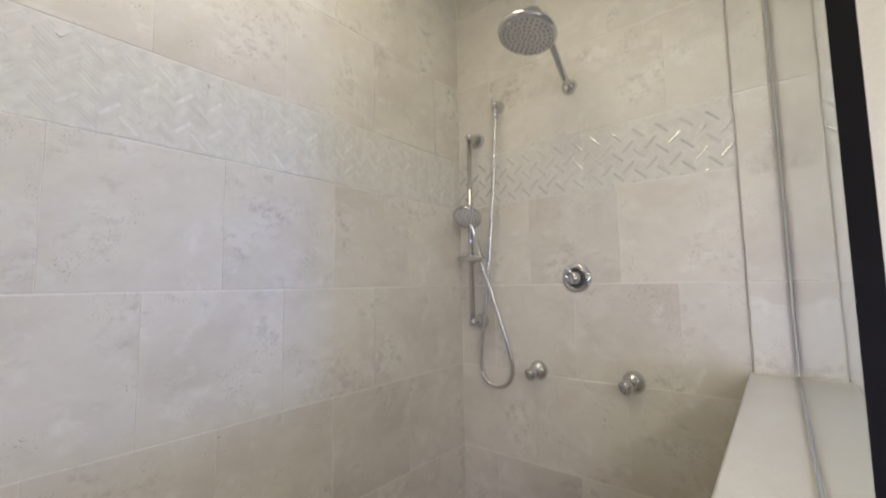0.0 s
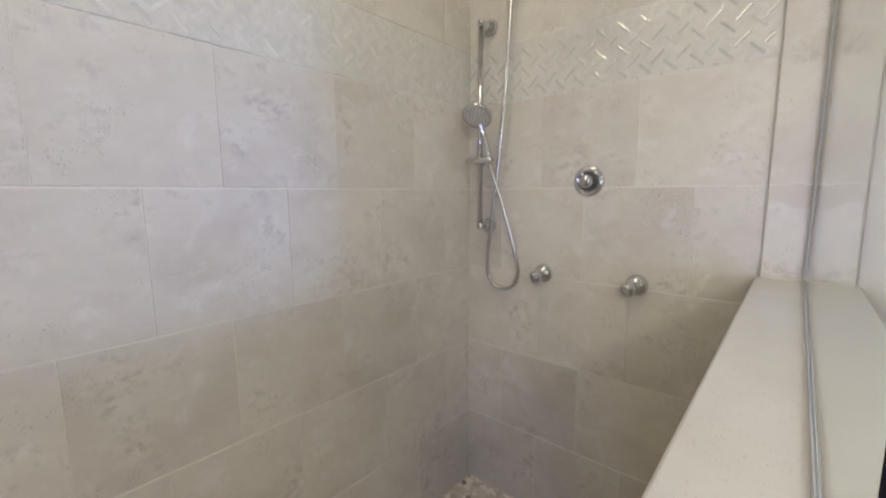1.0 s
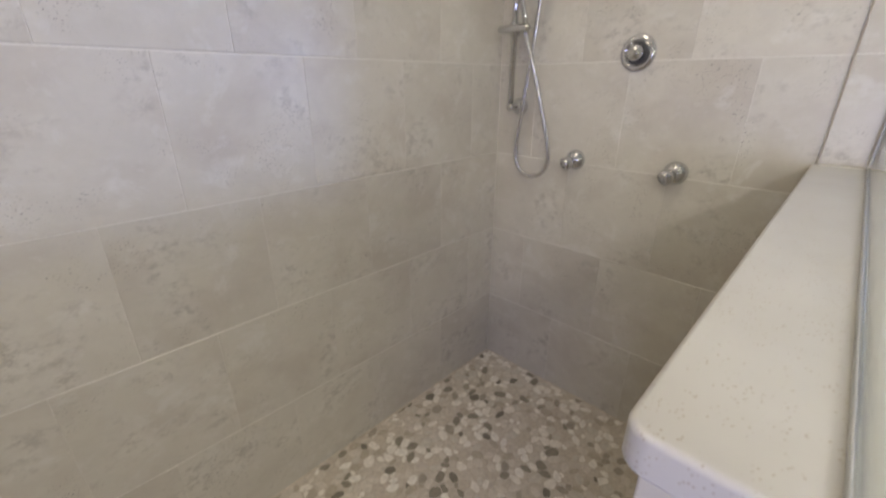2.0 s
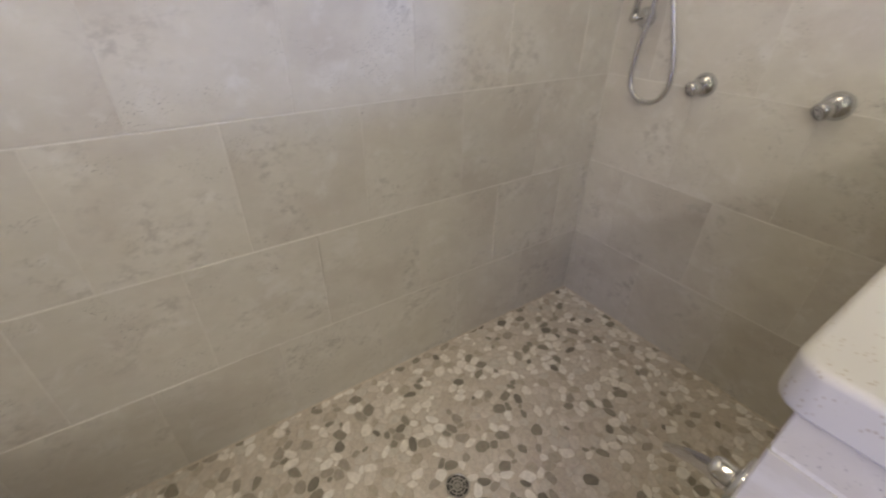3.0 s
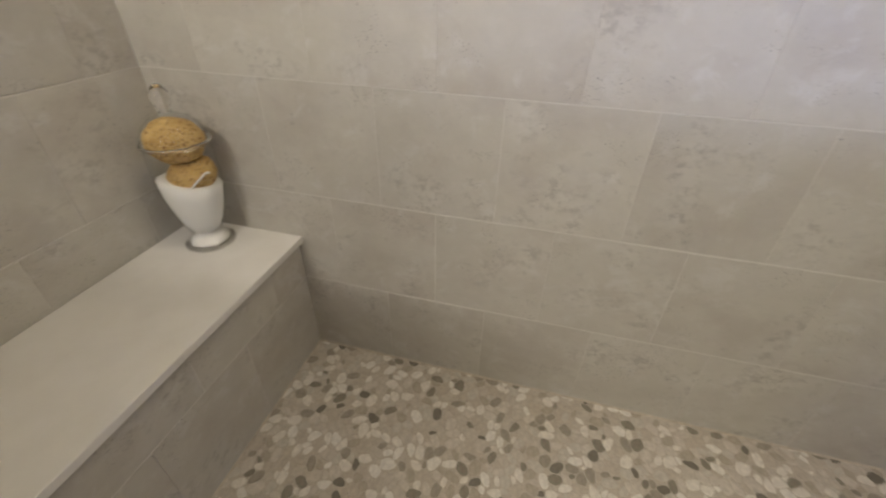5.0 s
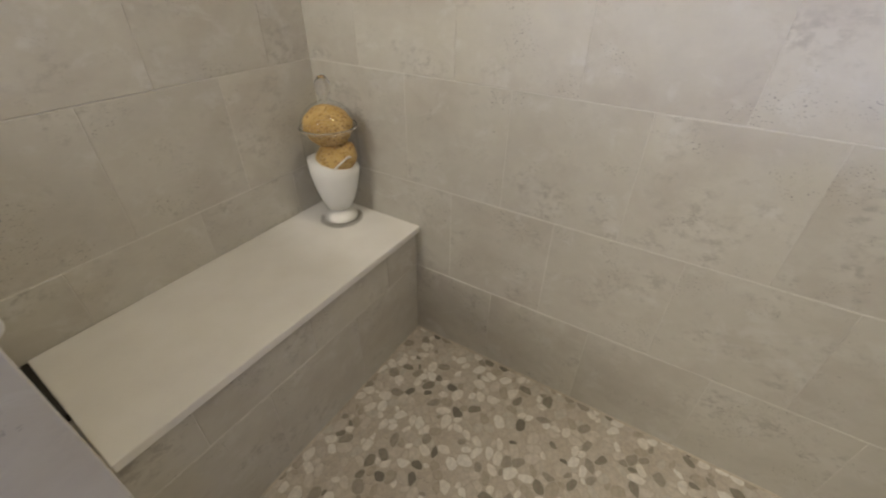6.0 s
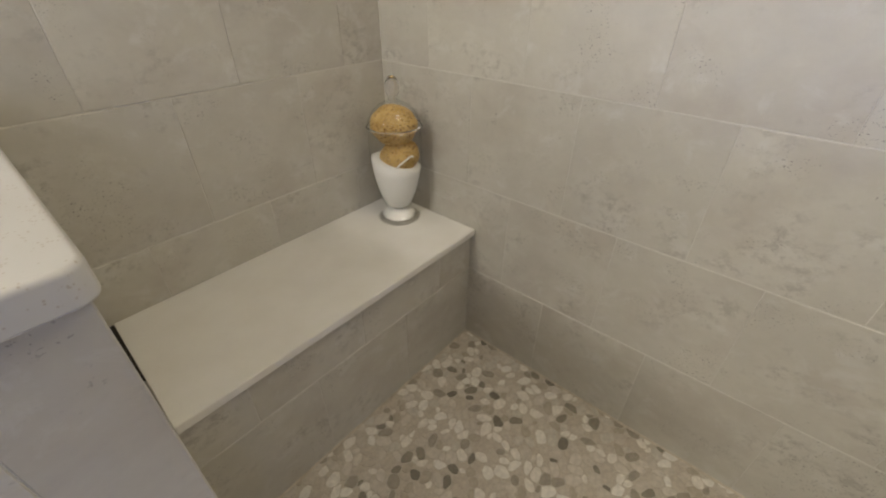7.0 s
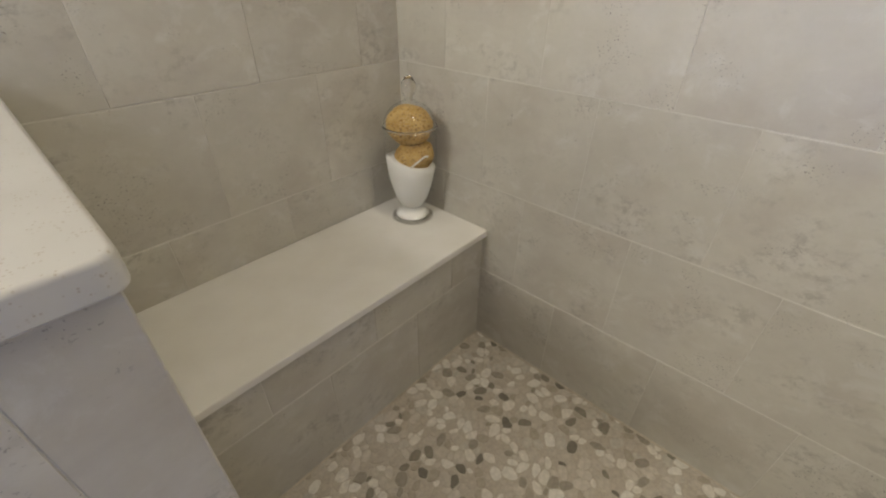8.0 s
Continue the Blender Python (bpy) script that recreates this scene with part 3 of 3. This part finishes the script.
# ---- apothecary jar with sand and sponges ----
def lumpy(r, squash, seed, place, tilt):
    bm = bmesh.new()
    bmesh.ops.create_icosphere(bm, subdivisions=4, radius=r)
    for v in bm.verts:
        n = v.co.normalized()
        k = 1 + 0.05 * noise.noise(n * 2.2 + Vector((seed, 0, 0))) + 0.02 * noise.noise(n * 9 + Vector((0, seed, 0)))
        v.co = Vector((n.x * r * k, n.y * r * k, n.z * r * k * squash))
    bm.transform(Matrix.Translation(place) @ Euler([radians(a) for a in tilt]).to_matrix().to_4x4())
    return bm


def jar():
    t = thing("apothecary_jar", "lidded glass jar with white sand and yellow sponges on the bench", "jar", (0.098, -2.336, BENCH_TOP))
    t.scale = (1.03, 1.03, 1.012)
    outer = [(0.0, 0.000), (0.062, 0.000), (0.067, 0.004), (0.064, 0.009), (0.046, 0.020), (0.036, 0.032), (0.038, 0.040), (0.052, 0.070), (0.064, 0.110),
             (0.073, 0.155), (0.077, 0.200), (0.077, 0.250), (0.076, 0.296)]
    body = part("body", lathe(outer[5:], 56), THIN_GLASS, t, "clear thin glass body", smooth=True)
    foot = part("foot", lathe(outer[:6] + [(0.030, 0.034), (0.0, 0.034)], 56), JAR_GLASS, t, "clear glass foot", smooth=True)
    part("rim", lathe([(0.0755, 0.294), (0.0785, 0.295), (0.0805, 0.2985), (0.0785, 0.302), (0.0755, 0.303), (0.0745, 0.2985)], 56, close=True), JAR_GLASS, t, smooth=True)
    dome = [(0.077, 0.303), (0.076, 0.308), (0.072, 0.320), (0.062, 0.339), (0.044, 0.356), (0.024, 0.366), (0.0135, 0.371)]
    lid = part("lid", lathe(dome, 56), THIN_GLASS, t, "domed glass lid", smooth=True)
    knob = part("knob", lathe([(0.0, 0.369), (0.0135, 0.371), (0.010, 0.379), (0.017, 0.388), (0.021, 0.402), (0.019, 0.418), (0.010, 0.432), (0, 0.436)], 32), JAR_GLASS, lid, "solid glass knob", smooth=True)
    for ob in (body, foot, lid, knob):
        ob.visible_shadow = False
    # sand with a sloping top
    bm = bmesh.new()
    prof = [(0.0, 0.0405), (0.0325, 0.0465), (0.0485, 0.0745), (0.0605, 0.1125), (0.0695, 0.1565), (0.0732, 0.190)]
    add_lathe(bm, prof + [(0.050, 0.196), (0.025, 0.190), (0, 0.188)], 48)
    for v in bm.verts:
        if v.co.z > 0.18:
            v.co.z += 0.30 * (v.co.x * 0.60 - v.co.y * 0.55) + 0.004 * noise.noise(v.co * 50)
    bmesh.ops.recalc_face_normals(bm, faces=bm.faces)
    part("sand", bm, SAND, t, "white sand with a sloping top", smooth=True)
    # opaque white core stands for the highlights in the clear foot
    bm = lathe([(0.0, 0.006), (0.047, 0.006), (0.049, 0.009), (0.039, 0.019), (0.031, 0.029), (0, 0.031)], 40)
    part("foot_highlight", bm, SAND, t, "white core painting the highlights in the foot", smooth=True)
    part("sponge", lumpy(0.061, 0.78, 3.1, (-0.008, 0.006, 0.206), (14, 16, 0)), SPONGE, t, "round yellow sea sponge", smooth=True)
    part("sponge", lumpy(0.067, 0.86, 7.7, (0.001, -0.001, 0.300), (-6, -8, 40)), SPONGE, t, "round yellow sea sponge", smooth=True)
    s, f = Vector((-0.735, 0.68, 0)), Vector((0.68, 0.735, 0))
    cord = [f * 0.062 + s * -0.002 + Vector((0, 0, 0.178)), f * 0.064 + s * -0.004 + Vector((0, 0, 0.192)), f * 0.064 + s * 0.010 + Vector((0, 0, 0.205)),
            f * 0.060 + s * 0.026 + Vector((0, 0, 0.216)), f * 0.053 + s * 0.042 + Vector((0, 0, 0.226)), f * 0.050 + s * 0.048 + Vector((0, 0, 0.222))]
    part("cord", tube(smooth_path(cord, 2), 0.0028, 8), CORD, t, "thin white hanging cord", smooth=True)
    return t


jar()

# caulk along the floor edges
structure("caulk_west", box((-0.001, BENCH_FRONT, -0.003), (0.004, -0.003, 0.004), 0.0015, 1), SILICONE, "tan caulk line between wall and floor", "caulk")
structure("caulk_north", box((0.004, -0.004, -0.003), (H1_X, 0.001, 0.004), 0.0015, 1), SILICONE, "tan caulk line between wall and floor", "caulk")
structure("caulk_bench", box((0.004, BENCH_FRONT - 0.001, -0.003), (H2_X, BENCH_FRONT + 0.004, 0.004), 0.0015, 1), SILICONE, "tan caulk line between bench and floor", "caulk")

# ---- wall tiles ----
JOINT, CHAMFER = 0.0035, 0.0009
tile_meshes = {}


def tile_mesh(w, h):
    key = (round(w, 3), round(h, 3))
    if key not in tile_meshes:
        w, h = key
        x, y, c, d = w / 2, h / 2, CHAMFER, 0.007
        ring = lambda a, b, z: [(-a, -b, z), (a, -b, z), (a, b, z), (-a, b, z)]
        verts = ring(x, y, -d) + ring(x, y, -c) + ring(x - c, y - c, 0)
        faces = [(4 * k + i, 4 * k + (i + 1) % 4, 4 * k + 4 + (i + 1) % 4, 4 * k + 4 + i) for k in (0, 1) for i in range(4)] + [(8, 9, 10, 11), (3, 2, 1, 0)]
        me = bpy.data.meshes.new("tile")
        me.from_pydata(verts, [], faces)
        me.materials.append(TILE)
        tile_meshes[key] = me
    return tile_meshes[key]


rng = random.Random(11)


def lay(parent, origin, u, n, u0, u1, rows, shift=Matrix()):
    """Square tiles in running bond on a wall. rows: bottom, top and where one upright joint lies."""
    u, n, v = Vector(u), Vector(n), Vector((0, 0, 1))
    turn = Matrix((u, v, n)).transposed().to_4x4()
    for z0, z1, joint in rows:
        cuts = [u0] + sorted(c for c in (joint + 0.305 * k for k in range(-14, 15)) if u0 + 0.012 < c < u1 - 0.012) + [u1]
        for a, b in zip(cuts, cuts[1:]):
            ob = new("tile", tile_mesh(b - a - 0.42 * JOINT, z1 - z0 - JOINT))
            ob.parent = parent
            sunk = rng.uniform(-0.0004, 0.0004)
            ob.matrix_basis = shift @ Matrix.Translation(Vector(origin) + u * (a + b) / 2 + v * (z0 + z1) / 2 + n * sunk) @ turn


R = [0.0, 0.300, 0.605, 0.910, 1.215, 1.520, 1.715, 2.020, 2.325, CEIL]
ODD, EVEN = 0.0, 0.1525
FULL = [(R[0], R[1], ODD), (R[1], R[2], EVEN), (R[2], R[3], ODD), (R[3], R[4], EVEN), (R[4], R[5], ODD), (R[6], R[7], EVEN), (R[7], R[8], ODD), (R[8], R[9], EVEN)]
lay(wall_west, (0, 0, 0), (0, 1, 0), (1, 0, 0), SOUTH, 0.0, [(a, b, -j) for a, b, j in FULL])
lay(wall_north, (0, 0, 0), (1, 0, 0), (0, -1, 0), 0.0, 0.918, FULL)
lay(wall_south, (0, SOUTH, 0), (-1, 0, 0), (0, 1, 0), -1.12, 0.0, [(a, b, 0.008 - j) for a, b, j in FULL])
UNDER = CAP_TOP - CAP_THICK
LOW = [(R[0], R[1], ODD), (R[1], R[2], EVEN), (R[2], R[3], ODD), (R[3], UNDER, EVEN)]
lay(half_wall_1, (H1_X, 0, 0), (0, -1, 0), (-1, 0, 0), 0.0, -H1_END, LOW)
lay(half_wall_1, (0, H1_END, 0), (1, 0, 0), (0, -1, 0), H1_X, HALF_OUT, [(a, b, 0.99) for a, b, j in LOW])
lay(half_wall_2, (H2_X, 0, 0), (0, -1, 0), (-1, 0, 0), -H2_END, -SOUTH, LOW)
lay(half_wall_2, (0, H2_END, 0), (-1, 0, 0), (0, 1, 0), -HALF_OUT, -H2_X, [(0.0, 0.34, -0.99), (0.34, 0.645, -0.99), (0.645, UNDER, -0.99)])
lay(bench_base, (0, BENCH_FRONT, 0), (-1, 0, 0), (0, 1, 0), -H2_X, 0.0, [(0.0, 0.300, -0.0), (0.300, BENCH_TOP - 0.022, -EVEN)], binv)
# narrow jamb beside the glass, a little proud of the end wall's tiles
jamb = structure("jamb", box((0.9225, -0.011, CAP_TOP - 0.01), (1.0985, 0.01, CEIL)), GROUT, "narrow tiled jamb beside the glass panel", "jamb")
lay(jamb, (0, -0.0125, 0), (1, 0, 0), (0, -1, 0), 0.9208, 1.10, [(CAP_TOP + 0.002, 1.215, 9), (1.215, 1.715, 9), (1.715, 2.02, 9), (2.02, CEIL, 9)])


# ---- herringbone band ----
def clip(poly, axis, limit, keep_less):
    out = []
    for p, q in zip(poly, poly[1:] + poly[:1]):
        a, b = ((limit - p[axis]), (limit - q[axis])) if keep_less else ((p[axis] - limit), (q[axis] - limit))
        if a >= 0:
            out.append(p)
        if (a >= 0) != (b >= 0):
            k = a / (a - b)
            out.append((p[0] + k * (q[0] - p[0]), p[1] + k * (q[1] - p[1])))
    return out


def bar(ring, flat, n, mid, tilt, low, arch):
    """A slim bar with a rounded back over a rectangle's four corners."""
    a, b, c, d = ring if flat else (ring[1], ring[2], ring[3], ring[0])
    pts = []
    for i in range(7):
        s_ = i / 6
        h = 0.0001 + arch * (1 - (2 * s_ - 1) ** 2)
        for p in (a.lerp(d, s_), b.lerp(c, s_)):
            pts.append(p + n * (h + (p - mid).dot(tilt)) - mid)
    pts += [p + n * low - mid for p in (a, b, d, c)]
    fs = [(2 * i, 2 * i + 1, 2 * i + 3, 2 * i + 2) for i in range(6)]
    for loop in ((14, 15, 1, 0), (12, 13, 17, 16), (14, 0, 2, 4, 6, 8, 10, 12, 16), (17, 13, 11, 9, 7, 5, 3, 1, 15)):
        fs.append(tuple(range(len(pts), len(pts) + len(loop))))
        pts += [pts[q].copy() for q in loop]
    return pts, [], fs


def herringbone(parent, origin, u, n, u0, u1, z0, z1, arch, mat):
    """A band of slim strips at 45 degrees: the matte ones joined, the glossy ones single."""
    u, n, v = Vector(u), Vector(n), Vector((0, 0, 1))
    w, k = 0.0075, 6
    c = math.sqrt(0.5)
    verts, faces = [], []
    rnd = random.Random(5)
    top, low = 0.0004, -0.006
    for i in range(-460, 461):
        for j in range(-60, 61):
            bx, by = i + k * j, i - k * j
            for x0, y0, x1, y1 in ((bx, by, bx + k, by + 1), (bx, by + 1, bx + 1, by + 1 + k)):
                shiny = i % 6 == (0 if x1 - x0 > 1 else 3)
                gap = 0.0002 if shiny else 0.0001
                rise = rnd.uniform(-0.0001, 0.0001)
                quad = [(x0 * w + gap, y0 * w + gap), (x1 * w - gap, y0 * w + gap), (x1 * w - gap, y1 * w - gap), (x0 * w + gap, y1 * w - gap)]
                poly = [(c * (x - y), c * (x + y) + (z0 + z1) / 2) for x, y in quad]
                if max(p[0] for p in poly) < u0 or min(p[0] for p in poly) > u1 or max(p[1] for p in poly) < z0 or min(p[1] for p in poly) > z1:
                    continue
                for axis, limit, less in ((0, u0 + 0.001, False), (0, u1 - 0.001, True), (1, z0 + 0.0015, False), (1, z1 - 0.0015, True)):
                    poly = clip(poly, axis, limit, less) if poly else poly
                if len(poly) < 3:
                    continue
                m = len(poly)
                ring = [Vector(origin) + u * p[0] + v * p[1] for p in poly]
                tilt = Vector((rnd.uniform(-1, 1), rnd.uniform(-1, 1), rnd.uniform(-1, 1))) * (0.08 if shiny else 0.006)
                mid = sum(ring, Vector()) / m
                pts = [p + n * low for p in ring] + [p + n * (top + rise + (p - mid).dot(tilt)) for p in ring]
                fs = [(a, (a + 1) % m, m + (a + 1) % m, m + a) for a in range(m)] + [tuple(range(m, 2 * m))]
                if shiny and m == 4:
                    me = bpy.data.meshes.new("strip")
                    me.from_pydata(*bar(ring, x1 - x0 > 1, n, mid, tilt * 500 * arch, low, arch))
                    me.polygons.foreach_set("use_smooth", [f.index < 6 for f in me.polygons])
                    me.materials.append(mat)
                    ob = new("strip", me)
                    ob.parent = parent
                    ob.location = mid
                else:
                    base = len(verts)
                    verts += pts
                    faces += [tuple(base + a for a in f) for f in fs]
    me = bpy.data.meshes.new("mosaic_strips")
    me.from_pydata(verts, [], faces)
    me.materials.append(STRIPS)
    ob = new("mosaic_strips", me)
    ob.parent = parent
    tagged(ob, "pale grey stone strips laid in herringbone", kind="stuff")


herringbone(wall_west, (0, 0, 0), (0, 1, 0), (1, 0, 0), SOUTH, 0.0, R[5], R[6], 0.0003, SATIN_STRIP)
herringbone(wall_north, (0, 0, 0), (1, 0, 0), (0, -1, 0), 0.0, 0.918, R[5], R[6], 0.0005, STRIP)
herringbone(wall_south, (0, SOUTH, 0), (-1, 0, 0), (0, 1, 0), -H2_X, 0.0, R[5], R[6], 0.0002, SATIN_STRIP)


# ---- sliced pebbles of the floor ----
DRAIN = (0.462, -0.930)


def reach(a, b, c, s, dx, dy):
    """How far an oval reaches along a direction from its middle."""
    u, v = c * dx + s * dy, c * dy - s * dx
    return a * b / math.hypot(b * u, a * v)


def cut(poly, dx, dy, limit):
    """The side of a polygon that lies within limit along a direction."""
    out = []
    for p, q in zip(poly, poly[1:] + poly[:1]):
        e, f = limit - p[0] * dx - p[1] * dy, limit - q[0] * dx - q[1] * dy
        if e >= 0:
            out.append(p)
        if (e >= 0) != (f >= 0):
            k = e / (e - f)
            out.append((p[0] + k * (q[0] - p[0]), p[1] + k * (q[1] - p[1])))
    return out


def pebbles(parent, x0, x1, y0, y1):
    """Flat oval pebbles thrown down largest first, none over another, cut straight at the walls."""
    rnd = random.Random(21)
    cell, grid, laid = 0.045, {}, []
    for a_lo, a_hi, tries in ((0.0175, 0.021, 2600), (0.0145, 0.0175, 6500), (0.011, 0.0145, 11000), (0.0085, 0.0105, 8000)):
        for _ in range(tries):
            x, y = rnd.uniform(x0 - 0.006, x1 + 0.006), rnd.uniform(y0 - 0.006, y1 + 0.006)
            a = rnd.uniform(a_lo, a_hi)
            b = a * rnd.uniform(0.46, 0.72)
            t = rnd.uniform(0, math.pi)
            c, s = math.cos(t), math.sin(t)
            if (x - DRAIN[0]) ** 2 + (y - DRAIN[1]) ** 2 < (0.036 + b) ** 2:
                continue
            d = a - b
            discs = ((x, y, b), (x + c * d, y + s * d, b * 0.86), (x - c * d, y - s * d, b * 0.86))
            gx, gy = int(x // cell), int(y // cell)
            free = True
            for ix in (gx - 1, gx, gx + 1):
                for iy in (gy - 1, gy, gy + 1):
                    for ox, oy, orr in grid.get((ix, iy), ()):
                        for px, py, pr in discs:
                            if (px - ox) * (px - ox) + (py - oy) * (py - oy) < (pr + orr) * (pr + orr) * 0.97:
                                free = False
                                break
                        if not free:
                            break
                    if not free:
                        break
                if not free:
                    break
            if free:
                for px, py, pr in discs:
                    grid.setdefault((int(px // cell), int(py // cell)), []).append((px, py, pr))
                laid.append((x, y, a, b, c, s))
    near, wide, grow = {}, 0.06, 1.28
    for q in laid:
        near.setdefault((int(q[0] // wide), int(q[1] // wide)), []).append(q)
    verts, faces, single = [], [], 0
    for x, y, a, b, c, s in laid:
        power, ph = rnd.uniform(0.82, 1.0), rnd.uniform(0, 6.28)
        ring = []
        for k in range(12):
            w = 2 * math.pi * k / 12
            u, v = math.cos(w), math.sin(w)
            bend = 1.02 + 0.05 * math.sin(2 * w + ph) + 0.04 * math.sin(3 * w + 2 * ph)
            px, py = grow * a * bend * math.copysign(abs(u) ** power, u), grow * b * bend * math.copysign(abs(v) ** power, v)
            ring.append((c * px - s * py, s * px + c * py))
        # grown until it meets its neighbours half way
        gx, gy = int(x // wide), int(y // wide)
        for q in (q for ix in (gx - 1, gx, gx + 1) for iy in (gy - 1, gy, gy + 1) for q in near.get((ix, iy), ())):
            dx, dy = q[0] - x, q[1] - y
            far = math.hypot(dx, dy)
            if 1e-6 < far < 0.06:
                dx, dy = dx / far, dy / far
                mine, theirs = reach(a, b, c, s, dx, dy), reach(*q[2:], dx, dy)
                ring = cut(ring, dx, dy, far * mine / (mine + theirs) - 0.0007)
        if len(ring) < 3:
            continue
        ring = [(p[0] + k * (q[0] - p[0]), p[1] + k * (q[1] - p[1])) for p, q in zip(ring, ring[1:] + ring[:1]) for k in (0.28, 0.72)]
        ring = [(min(max(x + p[0], x0), x1), min(max(y + p[1], y0), y1)) for p in ring]
        m = len(ring)
        h = rnd.uniform(-0.0002, 0.0008)
        lean = (rnd.uniform(-0.03, 0.03), rnd.uniform(-0.03, 0.03))
        pts = [(p[0] - x, p[1] - y, -0.006) for p in ring]
        for f, z in ((1.0, -0.0009), (0.95, h - 0.0002), (0.82, h + 0.0003)):
            pts += [((p[0] - x) * f, (p[1] - y) * f, z + lean[0] * (p[0] - x) + lean[1] * (p[1] - y)) for p in ring]
        fs = [(k * m + q, k * m + (q + 1) % m, (k + 1) * m + (q + 1) % m, (k + 1) * m + q) for k in range(3) for q in range(m)] + [tuple(range(3 * m, 4 * m))]
        if -1.62 < y < -1.02 and 0.18 < x < 0.75 and a > 0.013 and single < 300:
            single += 1
            me = bpy.data.meshes.new("pebble")
            me.from_pydata(pts, [], fs)
            me.materials.append(PEBBLE)
            ob = new("pebble", me)
            ob.parent = parent
            ob.location = (x, y, 0)
        else:
            base = len(verts)
            verts += [(p[0] + x, p[1] + y, p[2]) for p in pts]
            faces += [tuple(base + q for q in f) for f in fs]
    me = bpy.data.meshes.new("pebble_field")
    me.from_pydata(verts, [], faces)
    me.materials.append(PEBBLES)
    ob = new("pebble_field", me)
    ob.parent = parent
    tagged(ob, "flat cream, tan and dark brown-grey sliced pebbles set in sand grout", kind="stuff")


pebbles(floor, 0.003, H1_X - 0.002, BENCH_FRONT + 0.003, -0.003)
